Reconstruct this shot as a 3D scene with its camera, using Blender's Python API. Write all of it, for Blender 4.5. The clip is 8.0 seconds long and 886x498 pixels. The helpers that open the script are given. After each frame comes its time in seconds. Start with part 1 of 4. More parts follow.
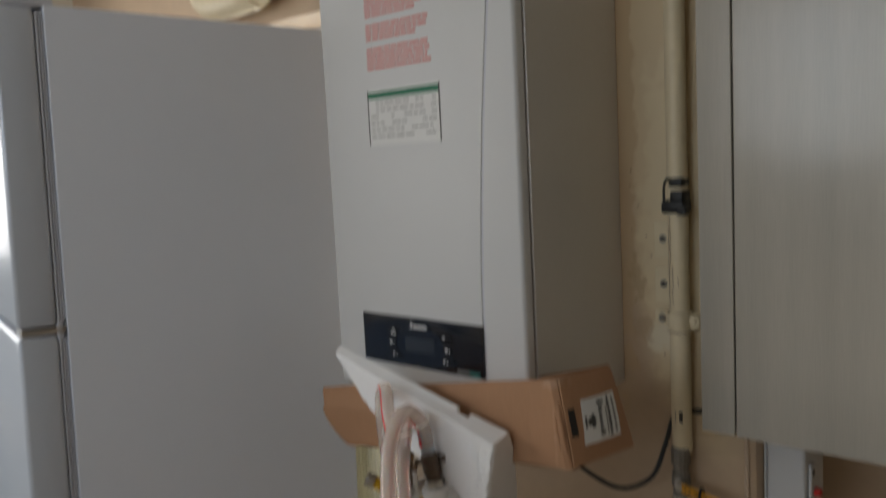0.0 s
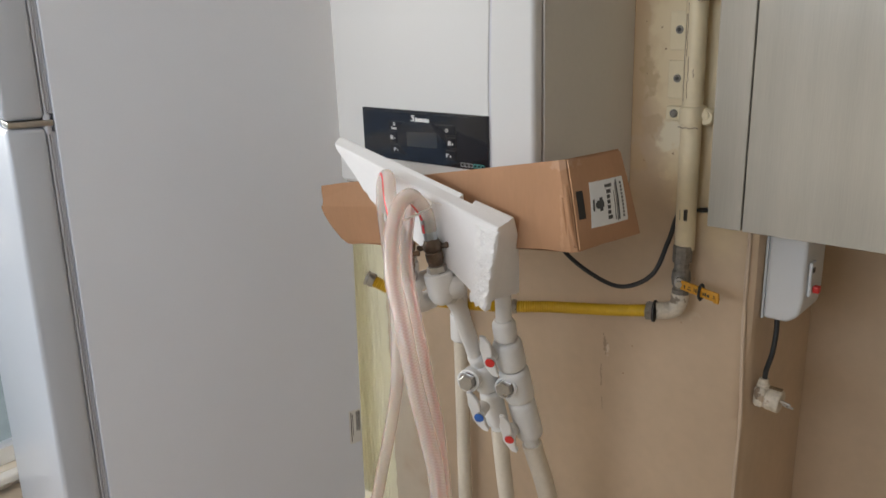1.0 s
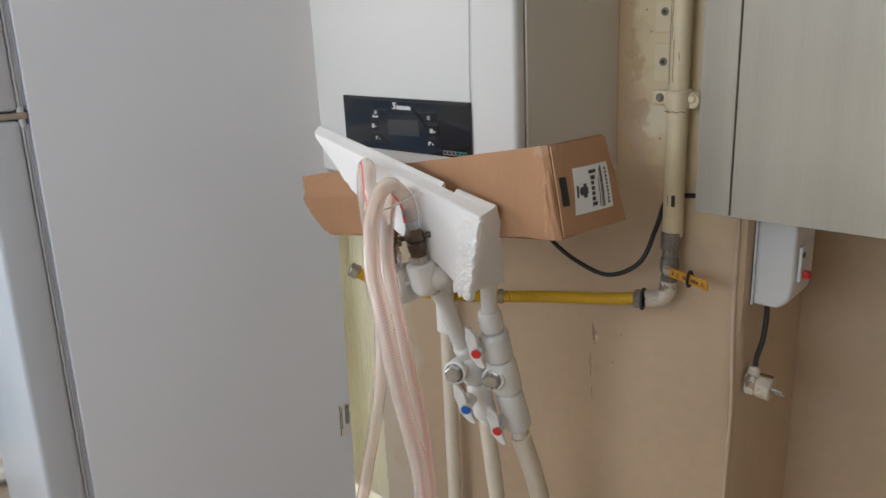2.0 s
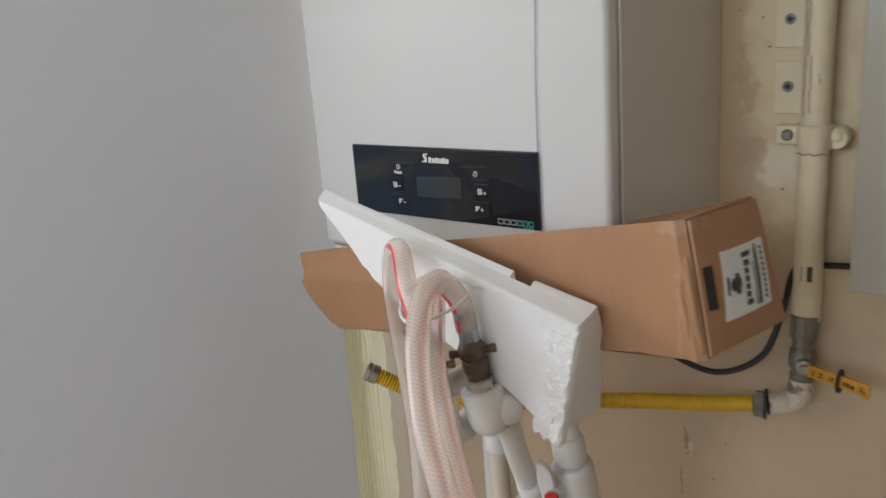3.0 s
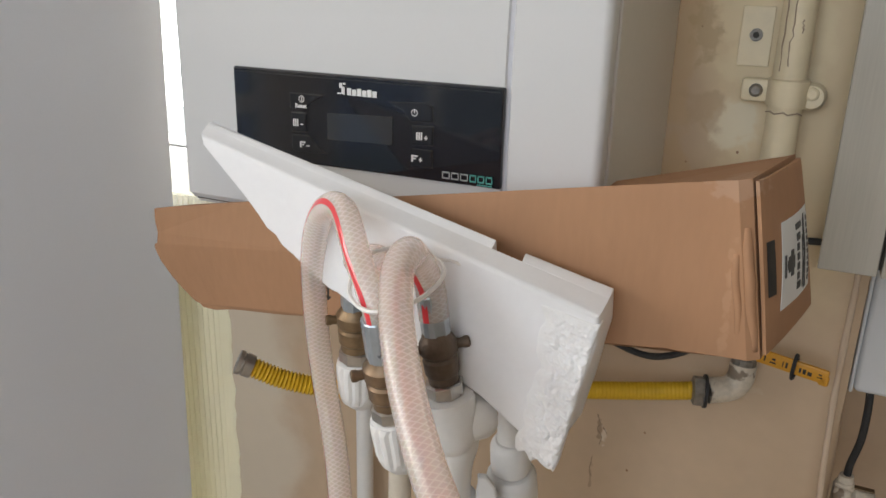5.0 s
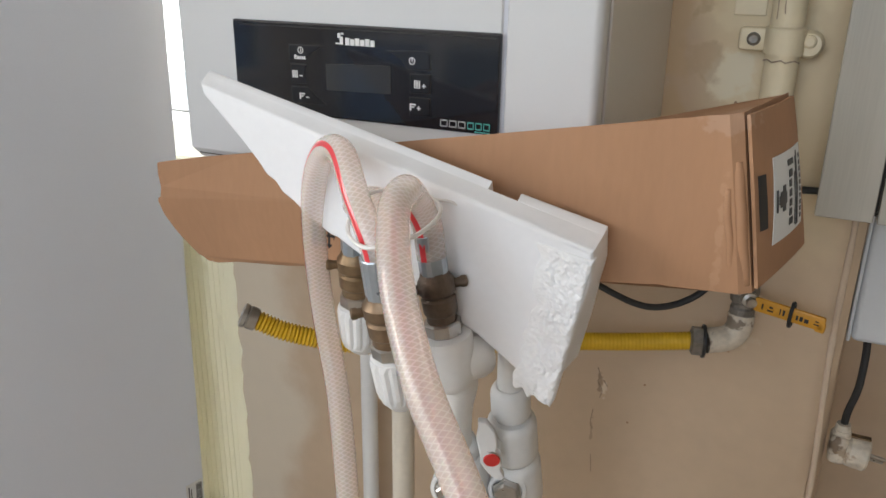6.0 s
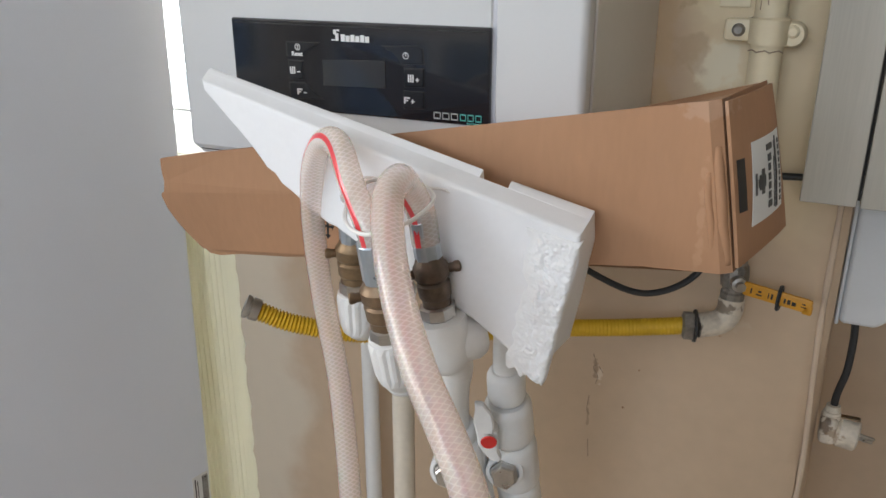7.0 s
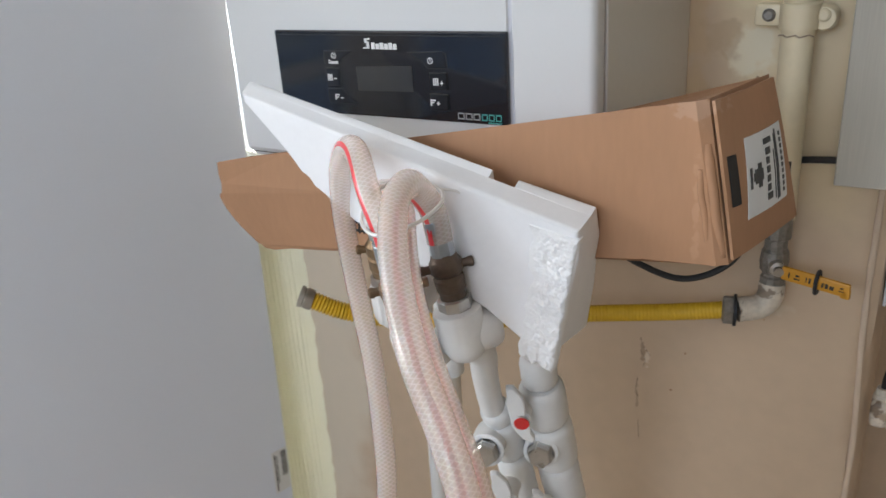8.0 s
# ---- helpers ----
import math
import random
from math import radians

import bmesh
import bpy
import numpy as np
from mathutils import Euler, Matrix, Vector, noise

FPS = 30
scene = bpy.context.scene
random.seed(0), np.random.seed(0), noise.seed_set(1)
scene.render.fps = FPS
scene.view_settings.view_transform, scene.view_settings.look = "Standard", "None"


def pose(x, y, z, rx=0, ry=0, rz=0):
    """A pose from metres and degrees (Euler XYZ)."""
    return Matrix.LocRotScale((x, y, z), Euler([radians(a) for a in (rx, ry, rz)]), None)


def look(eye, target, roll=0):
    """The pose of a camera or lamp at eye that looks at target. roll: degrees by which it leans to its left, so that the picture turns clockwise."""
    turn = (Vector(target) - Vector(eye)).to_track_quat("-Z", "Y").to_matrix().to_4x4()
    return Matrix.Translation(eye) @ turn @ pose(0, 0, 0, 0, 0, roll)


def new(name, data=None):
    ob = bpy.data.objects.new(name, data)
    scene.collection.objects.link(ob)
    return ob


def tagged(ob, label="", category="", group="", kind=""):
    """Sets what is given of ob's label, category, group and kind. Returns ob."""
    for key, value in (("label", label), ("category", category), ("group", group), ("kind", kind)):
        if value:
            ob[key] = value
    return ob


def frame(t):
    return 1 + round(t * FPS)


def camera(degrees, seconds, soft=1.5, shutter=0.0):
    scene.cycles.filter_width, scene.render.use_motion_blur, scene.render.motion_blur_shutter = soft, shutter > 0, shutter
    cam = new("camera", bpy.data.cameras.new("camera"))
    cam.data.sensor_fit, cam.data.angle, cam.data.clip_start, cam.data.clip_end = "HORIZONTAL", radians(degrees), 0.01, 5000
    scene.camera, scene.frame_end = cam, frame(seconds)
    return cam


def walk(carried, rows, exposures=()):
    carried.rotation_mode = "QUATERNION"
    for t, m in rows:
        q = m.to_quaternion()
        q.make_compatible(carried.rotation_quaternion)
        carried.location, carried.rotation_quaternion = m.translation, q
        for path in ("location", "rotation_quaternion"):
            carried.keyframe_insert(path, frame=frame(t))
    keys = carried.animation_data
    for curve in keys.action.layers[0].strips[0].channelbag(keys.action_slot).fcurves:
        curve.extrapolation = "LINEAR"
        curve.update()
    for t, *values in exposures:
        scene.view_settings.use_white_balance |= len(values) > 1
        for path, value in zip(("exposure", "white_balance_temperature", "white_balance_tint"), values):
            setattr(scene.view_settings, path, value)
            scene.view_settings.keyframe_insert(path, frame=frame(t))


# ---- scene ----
cam = camera(58.0, 8.0, shutter=0.3)
PATH = [
    (0, (0.878, -0.897, 1.642), (-0.464, 0.571, 1.431), -2.9),
    (0.2, (0.876, -0.899, 1.586), (-0.455, 0.538, 1.185), -2.1),
    (0.3, (0.868, -0.901, 1.558), (-0.449, 0.529, 1.09), -1.6),
    (0.5, (0.858, -0.9, 1.551), (-0.446, 0.529, 1.042), -1.5),
    (1, (0.849, -0.896, 1.549), (-0.44, 0.521, 0.973), -2.0),
    (1.2, (0.852, -0.897, 1.536), (-0.427, 0.519, 0.937), -2.2),
    (2.3, (0.837, -0.833, 1.547), (-0.436, 0.592, 0.956), -3.3),
    (2.5, (0.792, -0.797, 1.555), (-0.494, 0.645, 1.039), -3.8),
    (3, (0.567, -0.665, 1.525), (-0.688, 0.799, 0.994), -4.4),
    (3.3, (0.462, -0.6, 1.497), (-0.715, 0.926, 0.962), -2.4),
    (3.5, (0.4, -0.608, 1.481), (-0.687, 0.981, 0.941), 0.5),
    (3.7, (0.357, -0.619, 1.496), (-0.661, 1.002, 0.916), 2.1),
    (4, (0.333, -0.623, 1.512), (-0.595, 1.047, 0.922), 3.3),
    (4.5, (0.354, -0.602, 1.476), (-0.518, 1.104, 0.901), 2.7),
    (5, (0.352, -0.588, 1.476), (-0.443, 1.134, 0.843), 1.5),
    (5.2, (0.361, -0.594, 1.459), (-0.449, 1.118, 0.816), 1.2),
    (6.5, (0.369, -0.606, 1.456), (-0.423, 1.09, 0.752), 0.6),
    (7, (0.38, -0.619, 1.456), (-0.423, 1.076, 0.762), -0.0),
    (7.5, (0.382, -0.618, 1.47), (-0.426, 1.063, 0.748), -0.4),
    (8, (0.45, -0.62, 1.482), (-0.555, 0.943, 0.744), -3.8),
]
walk(cam, [(t, look(eye, target, roll)) for t, eye, target, roll in PATH], [(0.0, -1.12, 6550, 9), (0.25, -0.80, 6550, 10), (0.5, -0.42, 6550, 10), (0.8, -0.09, 6550, 10), (1.0, -0.02, 6500, 10), (2.5, -0.09, 6350, 9), (3.0, -0.16, 6400, 9), (4.0, -0.12, 6500, 9), (4.5, -0.22, 6500, 9), (5.0, -0.08, 6500, 10), (6.5, 0.02, 6200, 9), (7.5, 0.0, 6100, 9), (8.0, 0.09, 6000, 9)])

# ---- world and light ----
FLOOR = 0.08
world = bpy.data.worlds.new("sky")
scene.world = world
world.use_nodes = True
wn = world.node_tree.nodes
sky = wn.new("ShaderNodeTexSky")
sky.sky_type = "NISHITA"
sky.sun_disc = False
sky.sun_elevation = radians(50)
sky.sun_rotation = radians(26.6)
world.node_tree.links.new(sky.outputs["Color"], wn["Background"].inputs["Color"])
wn["Background"].inputs["Strength"].default_value = 0.14

sun = new("sun", bpy.data.lights.new("sun", "SUN"))
sun.data.energy = 1.0
sun.data.angle = radians(12)
sun.data.color = (1.0, 0.95, 0.88)
sun.matrix_world = look((3, 6, 8), (0, 0, 0))


def area_light(name, eye, target, sx, sy, watts, color):
    lamp = new(name, bpy.data.lights.new(name, "AREA"))
    lamp.data.shape = "RECTANGLE"
    lamp.data.size, lamp.data.size_y = sx, sy
    lamp.data.energy = watts
    lamp.data.color = color
    lamp.matrix_world = look(eye, target)
    return lamp


area_light("side_window_daylight", (-1.78, -1.2, 1.80), (0, -1.2, 1.55), 2.1, 0.78, 39, (1.0, 0.965, 0.93))
# fill light added behind the walk, placed to balance the brightness
area_light("rear_fill_light", (0.1, -2.58, 1.95), (0.1, 0, 1.6), 1.6, 0.75, 20, (0.86, 0.92, 1.0))
# lamp added behind the ribbed panel to brighten it from the back
area_light("panel_backlight", (-0.86, 0.52, 0.72), (-0.86, -1, 0.72), 0.88, 0.74, 9, (1.0, 0.99, 0.97))
area_light("back_window_daylight", (-0.85, 0.53, 1.6), (-0.85, -1, 1.6), 0.8, 0.7, 7, (1.0, 0.99, 0.96))

# ---- materials ----


def material(name, color, rough=0.5, metal=0.0, vary=0.08, scale=6.0, grain=60.0, bump=0.05, spec=0.5, coat=0.0, stretch=(1, 1, 1)):
    """A procedural material: two scales of colour variation, roughness variation and fine relief, at true size."""
    m = bpy.data.materials.new(name)
    m.use_nodes = True
    n, l = m.node_tree.nodes, m.node_tree.links
    b = n["Principled BSDF"]
    geo = n.new("ShaderNodeNewGeometry")
    mp = n.new("ShaderNodeMapping")
    mp.inputs["Scale"].default_value = stretch
    l.new(geo.outputs["Position"], mp.inputs["Vector"])
    big, fine = n.new("ShaderNodeTexNoise"), n.new("ShaderNodeTexNoise")
    for tex, sc, det in ((big, scale, 4), (fine, grain, 5)):
        tex.inputs["Scale"].default_value = sc
        tex.inputs["Detail"].default_value = det
        l.new(mp.outputs["Vector"], tex.inputs["Vector"])
    add = n.new("ShaderNodeMath")
    add.operation = "MULTIPLY_ADD"
    add.inputs[1].default_value = 0.6
    l.new(big.outputs["Fac"], add.inputs[0])
    half = n.new("ShaderNodeMath")
    half.operation = "MULTIPLY"
    half.inputs[1].default_value = 0.4
    l.new(fine.outputs["Fac"], half.inputs[0])
    l.new(half.outputs[0], add.inputs[2])
    ramp = n.new("ShaderNodeMapRange")
    ramp.inputs["From Min"].default_value, ramp.inputs["From Max"].default_value = 0.3, 0.7
    ramp.inputs["To Min"].default_value, ramp.inputs["To Max"].default_value = 1 - vary, 1 + vary
    l.new(add.outputs[0], ramp.inputs["Value"])
    mul = n.new("ShaderNodeVectorMath")
    mul.operation = "SCALE"
    mul.inputs[0].default_value = color
    l.new(ramp.outputs["Result"], mul.inputs["Scale"])
    l.new(mul.outputs["Vector"], b.inputs["Base Color"])
    rr = n.new("ShaderNodeMapRange")
    rr.inputs["To Min"].default_value, rr.inputs["To Max"].default_value = max(0.02, rough - 0.08), min(1, rough + 0.08)
    l.new(big.outputs["Fac"], rr.inputs["Value"])
    l.new(rr.outputs["Result"], b.inputs["Roughness"])
    bp = n.new("ShaderNodeBump")
    bp.inputs["Strength"].default_value = min(1, bump * 4)
    bp.inputs["Distance"].default_value = 0.002 * max(bump, 0.05) * 5
    l.new(fine.outputs["Fac"], bp.inputs["Height"])
    l.new(bp.outputs["Normal"], b.inputs["Normal"])
    b.inputs["Metallic"].default_value = metal
    b.inputs["Specular IOR Level"].default_value = spec
    b.inputs["Coat Weight"].default_value = coat
    b.inputs["Coat Roughness"].default_value = 0.08
    return m


def nodes_of(m):
    return m.node_tree.nodes, m.node_tree.links, m.node_tree.nodes["Principled BSDF"]


def stain_tint(m, color, place, reach, scale=25.0, limit=0.5, amount=1.0):
    """Lays stains and light-toned tints of their own shape round a place (metres) over a material: noise broken, fading
    at the rim.
    """
    n, l, b = nodes_of(m)
    before = b.inputs["Base Color"].links[0].from_socket
    geo = n.new("ShaderNodeNewGeometry")
    sub = n.new("ShaderNodeVectorMath")
    sub.operation = "SUBTRACT"
    sub.inputs[1].default_value = place
    l.new(geo.outputs["Position"], sub.inputs[0])
    div = n.new("ShaderNodeVectorMath")
    div.operation = "DIVIDE"
    div.inputs[1].default_value = reach
    l.new(sub.outputs[0], div.inputs[0])
    ln = n.new("ShaderNodeVectorMath")
    ln.operation = "LENGTH"
    l.new(div.outputs[0], ln.inputs[0])
    tex = n.new("ShaderNodeTexNoise")
    tex.inputs["Scale"].default_value = scale
    tex.inputs["Detail"].default_value = 6
    l.new(geo.outputs["Position"], tex.inputs["Vector"])
    mix = n.new("ShaderNodeMath")
    mix.operation = "MULTIPLY_ADD"
    mix.inputs[1].default_value = 1.6
    l.new(tex.outputs["Fac"], mix.inputs[0])
    l.new(ln.outputs["Value"], mix.inputs[2])
    mr = n.new("ShaderNodeMapRange")
    mr.interpolation_type = "SMOOTHSTEP"
    mr.inputs["From Min"].default_value, mr.inputs["From Max"].default_value = 1.2 + limit, 0.9 + limit
    mr.inputs["To Min"].default_value, mr.inputs["To Max"].default_value = 0.0, amount
    l.new(mix.outputs[0], mr.inputs["Value"])
    mx = n.new("ShaderNodeMix")
    mx.data_type = "RGBA"
    l.new(mr.outputs["Result"], mx.inputs["Factor"])
    l.new(before, mx.inputs["A"])
    mx.inputs["B"].default_value = (*color, 1)
    l.new(mx.outputs["Result"], b.inputs["Base Color"])


M = {}
M["plaster"] = material("cream_painted_plaster", (0.55, 0.412, 0.282), 0.55, vary=0.07, scale=5, grain=45, bump=0.07)
# yellower cream upper wall, with the tone of bounced light put into its colour
stain_tint(M["plaster"], (0.76, 0.62, 0.405), (0.33, 0.27, 1.80), (0.13, 0.1, 0.65), 3, 0.7, 0.9)
stain_tint(M["plaster"], (0.76, 0.70, 0.58), (-0.40, 0.27, 0.90), (0.16, 0.1, 0.9), 5, 0.5, 0.55)
stain_tint(M["plaster"], (0.56, 0.39, 0.215), (0.216, 0.27, 1.72), (0.026, 0.1, 0.55), 22, 0.6, 0.6)
stain_tint(M["plaster"], (0.80, 0.675, 0.455), (0.300, 0.27, 1.55), (0.060, 0.1, 0.30), 30, 0.6, 0.8)
stain_tint(M["plaster"], (0.84, 0.76, 0.58), (0.274, 0.27, 1.345), (0.030, 0.1, 0.035), 50, 0.4, 0.85)
stain_tint(M["plaster"], (0.50, 0.36, 0.20), (0.240, 0.27, 1.44), (0.030, 0.1, 0.075), 75, 0.15, 0.6)
stain_tint(M["plaster"], (0.50, 0.36, 0.22), (0.245, 0.27, 1.36), (0.03, 0.1, 0.03), 40, 0.4, 0.6)
stain_tint(M["plaster"], (0.60, 0.50, 0.36), (0.30, 0.27, 1.06), (0.07, 0.1, 0.025), 60, 0.2, 0.5)
stain_tint(M["plaster"], (0.33, 0.23, 0.15), (0.172, 0.27, 0.965), (0.006, 0.1, 0.028), 150, 0.15, 0.8)
stain_tint(M["plaster"], (0.72, 0.62, 0.50), (0.178, 0.27, 0.958), (0.009, 0.1, 0.026), 170, 0.1, 0.8)
stain_tint(M["plaster"], (0.36, 0.26, 0.17), (0.166, 0.27, 0.895), (0.004, 0.1, 0.045), 140, 0.1, 0.7)
M["plain_plaster"] = material("warm_white_plaster", (0.74, 0.68, 0.58), 0.7, vary=0.05, scale=3, grain=40, bump=0.05)
M["ceiling"] = material("white_ceiling_paint", (0.8, 0.78, 0.73), 0.8, vary=0.03)
M["floor"] = material("beige_floor_tile", (0.45, 0.38, 0.30), 0.35, vary=0.1, scale=4)
M["white_enamel"] = material("white_enamel", (0.66, 0.665, 0.67), 0.38, vary=0.012, scale=3, grain=300, bump=0.004, spec=0.35)
M["casing"] = material("grey_white_sheet_steel", (0.65, 0.625, 0.595), 0.32, vary=0.03, scale=4, grain=120, bump=0.008, metal=0.15)
M["fridge_side"] = material("light_grey_painted_steel", (0.785, 0.825, 0.905), 0.38, vary=0.02, scale=3, grain=500, bump=0.02)
M["fridge_door"] = material("silver_grey_door_steel", (0.56, 0.60, 0.67), 0.32, vary=0.02, scale=3, grain=300, bump=0.01, metal=0.2)
M["gasket"] = material("grey_rubber_gasket", (0.58, 0.59, 0.64), 0.6, vary=0.06, grain=200)
M["black_gloss"] = material("glossy_black_plastic", (0.012, 0.013, 0.018), 0.06, vary=0.1, grain=200, bump=0.002, coat=0.25)
M["key"] = material("black_key_plastic", (0.016, 0.017, 0.021), 0.12, vary=0.1, grain=300, bump=0.005)
M["key_rim"] = material("black_recess", (0.004, 0.004, 0.005), 0.5, vary=0.1)
M["lcd"] = material("dark_lcd_glass", (0.034, 0.036, 0.040), 0.05, vary=0.06, bump=0.002, coat=0.5)
M["print_white"] = material("white_print", (0.75, 0.75, 0.75), 0.5, vary=0.02)
M["print_teal"] = material("teal_print", (0.10, 0.42, 0.38), 0.5, vary=0.03)
M["print_red"] = material("red_print", (0.68, 0.20, 0.17), 0.6, vary=0.12, grain=400)
M["print_grey"] = material("grey_print", (0.42, 0.42, 0.41), 0.6, vary=0.12, grain=400)
M["print_green"] = material("green_print", (0.01, 0.17, 0.09), 0.5, vary=0.1)
M["print_black"] = material("black_print", (0.025, 0.022, 0.02), 0.6, vary=0.25, grain=500)
M["print_dark"] = material("dark_grey_print", (0.07, 0.07, 0.068), 0.6, vary=0.25, grain=500)
M["paper"] = material("white_label_paper", (0.76, 0.76, 0.75), 0.5, vary=0.03)
M["card"] = material("brown_corrugated_cardboard", (0.41, 0.228, 0.128), 0.72, vary=0.07, scale=7, grain=90, bump=0.05, stretch=(2.2, 2.2, 0.5), spec=0.25)
stain_tint(M["card"], (0.56, 0.40, 0.30), (0.315, -0.095, 1.366), (0.020, 0.05, 0.011), 160, 0.5, 0.32)
stain_tint(M["card"], (0.54, 0.34, 0.21), (0.320, -0.09, 1.31), (0.005, 0.010, 0.09), 130, 0.45, 0.35)
M["card_edge"] = material("torn_cardboard_edge", (0.36, 0.22, 0.13), 0.9, vary=0.2, grain=300, bump=0.2)
M["foam"] = material("white_foam", (0.87, 0.87, 0.885), 0.75, vary=0.025, scale=12, grain=160, bump=0.05, spec=0.3)
M["crust"] = material("broken_white_foam", (0.88, 0.88, 0.88), 0.85, vary=0.03, scale=40, grain=260, bump=0.15, spec=0.2)
M["brass"] = material("tarnished_brass", (0.24, 0.165, 0.095), 0.45, metal=0.75, vary=0.3, scale=50, grain=250, bump=0.08)
M["brass_clean"] = material("worn_brass", (0.22, 0.15, 0.092), 0.42, metal=0.7, vary=0.25, scale=60, grain=250, bump=0.05)
M["bronze"] = material("dark_oxidised_bronze", (0.13, 0.095, 0.07), 0.5, metal=0.6, vary=0.3, scale=60, grain=250, bump=0.12)
M["steel"] = material("nickel_plated_steel", (0.50, 0.48, 0.45), 0.3, metal=1.0, vary=0.12, scale=60, grain=200, bump=0.03)
M["dirty_steel"] = material("dirty_cast_metal", (0.24, 0.22, 0.195), 0.45, metal=0.7, vary=0.35, scale=80, grain=260, bump=0.15)
M["ferrule"] = material("grey_crimped_sleeve", (0.36, 0.40, 0.44), 0.3, metal=0.6, vary=0.15, scale=60, grain=200, bump=0.04)
M["ppr"] = material("white_pipe_plastic", (0.78, 0.77, 0.75), 0.38, vary=0.04, scale=20, grain=150, bump=0.02)
M["old_ppr"] = material("cream_aged_pipe_plastic", (0.70, 0.63, 0.52), 0.45, vary=0.08, scale=15, grain=150, bump=0.03)
M["yellow"] = material("yellow_plastic_coating", (0.62, 0.375, 0.012), 0.5, vary=0.1, scale=30, grain=200, bump=0.03)
M["orange"] = material("orange_yellow_lever_sleeve", (0.58, 0.27, 0.015), 0.45, vary=0.1, scale=60, grain=250, bump=0.05)
M["pipe_paint"] = material("cream_pipe_paint", (0.79, 0.685, 0.48), 0.42, vary=0.07, scale=14, grain=80, bump=0.12)
M["black_rubber"] = material("black_cable_rubber", (0.02, 0.02, 0.021), 0.45, vary=0.15, grain=200)
M["laminate"] = material("pale_brushed_laminate", (0.47, 0.445, 0.39), 0.2, vary=0.09, scale=5, grain=110, bump=0.012, coat=0.3, stretch=(6, 6, 0.2))
M["white_plastic"] = material("white_plastic", (0.66, 0.67, 0.68), 0.35, vary=0.02, grain=200, bump=0.008)
M["aged_plastic"] = material("stained_cream_plastic", (0.60, 0.53, 0.43), 0.5, vary=0.2, scale=50, grain=200, bump=0.06)
stain_tint(M["aged_plastic"], (0.10, 0.07, 0.05), (0.292, 0.225, 1.070), (0.010, 0.03, 0.022), 160, 0.5, 0.85)
stain_tint(M["aged_plastic"], (0.16, 0.11, 0.07), (0.31, 0.235, 1.094), (0.03, 0.04, 0.009), 200, 0.45, 0.8)
stain_tint(M["aged_plastic"], (0.13, 0.075, 0.04), (0.438, 0.285, 0.945), (0.010, 0.03, 0.014), 120, 0.4, 0.85)
stain_tint(M["aged_plastic"], (0.30, 0.18, 0.09), (0.450, 0.285, 0.936), (0.020, 0.03, 0.016), 200, 0.15, 0.6)
M["red"] = material("red_plastic", (0.62, 0.03, 0.025), 0.4, vary=0.08)
M["hose_red"] = material("red_hose_stripe", (0.75, 0.06, 0.07), 0.2, vary=0.08, coat=0.6)
M["blue"] = material("blue_plastic", (0.02, 0.12, 0.45), 0.4, vary=0.08)
M["pvc"] = material("white_window_profile", (0.80, 0.79, 0.75), 0.35, vary=0.03)
M["lambri"] = material("yellowed_ribbed_panel", (0.90, 0.875, 0.76), 0.4, vary=0.03, scale=8, grain=100, bump=0.02)
n, l, b = nodes_of(M["lambri"])
thin = n.new("ShaderNodeBsdfTranslucent")
thin.inputs["Color"].default_value = (0.95, 0.935, 0.85, 1)
share = n.new("ShaderNodeMixShader")
share.inputs[0].default_value = 0.45
l.new(b.outputs[0], share.inputs[1])
l.new(thin.outputs[0], share.inputs[2])
l.new(share.outputs[0], n["Material Output"].inputs["Surface"])
M["bead"] = material("thick_cream_paint", (0.59, 0.46, 0.34), 0.5, vary=0.08, scale=12, grain=60, bump=0.1)
M["crack"] = material("flaked_brown_plaster", (0.36, 0.27, 0.19), 0.8, vary=0.2, grain=300, bump=0.1)
# near-black: shade painted into gaps and holes, also chips, marks and a roof
M["near_black"] = material("painted_shade_and_dark_parts", (0.05, 0.045, 0.04), 0.7, vary=0.2)
M["tie"] = material("white_cable_tie", (0.78, 0.75, 0.72), 0.35, vary=0.03)
M["ground"] = material("pale_outdoor_ground", (0.35, 0.38, 0.33), 0.9, vary=0.2, scale=0.4, grain=3)

g = bpy.data.materials.new("window_glass")
g.use_nodes = True
gb = g.node_tree.nodes["Principled BSDF"]
gb.inputs["Base Color"].default_value = (0.97, 0.99, 0.98, 1)
gb.inputs["Roughness"].default_value = 0.02
gb.inputs["Transmission Weight"].default_value = 1.0
gb.inputs["IOR"].default_value = 1.01
M["glass"] = g


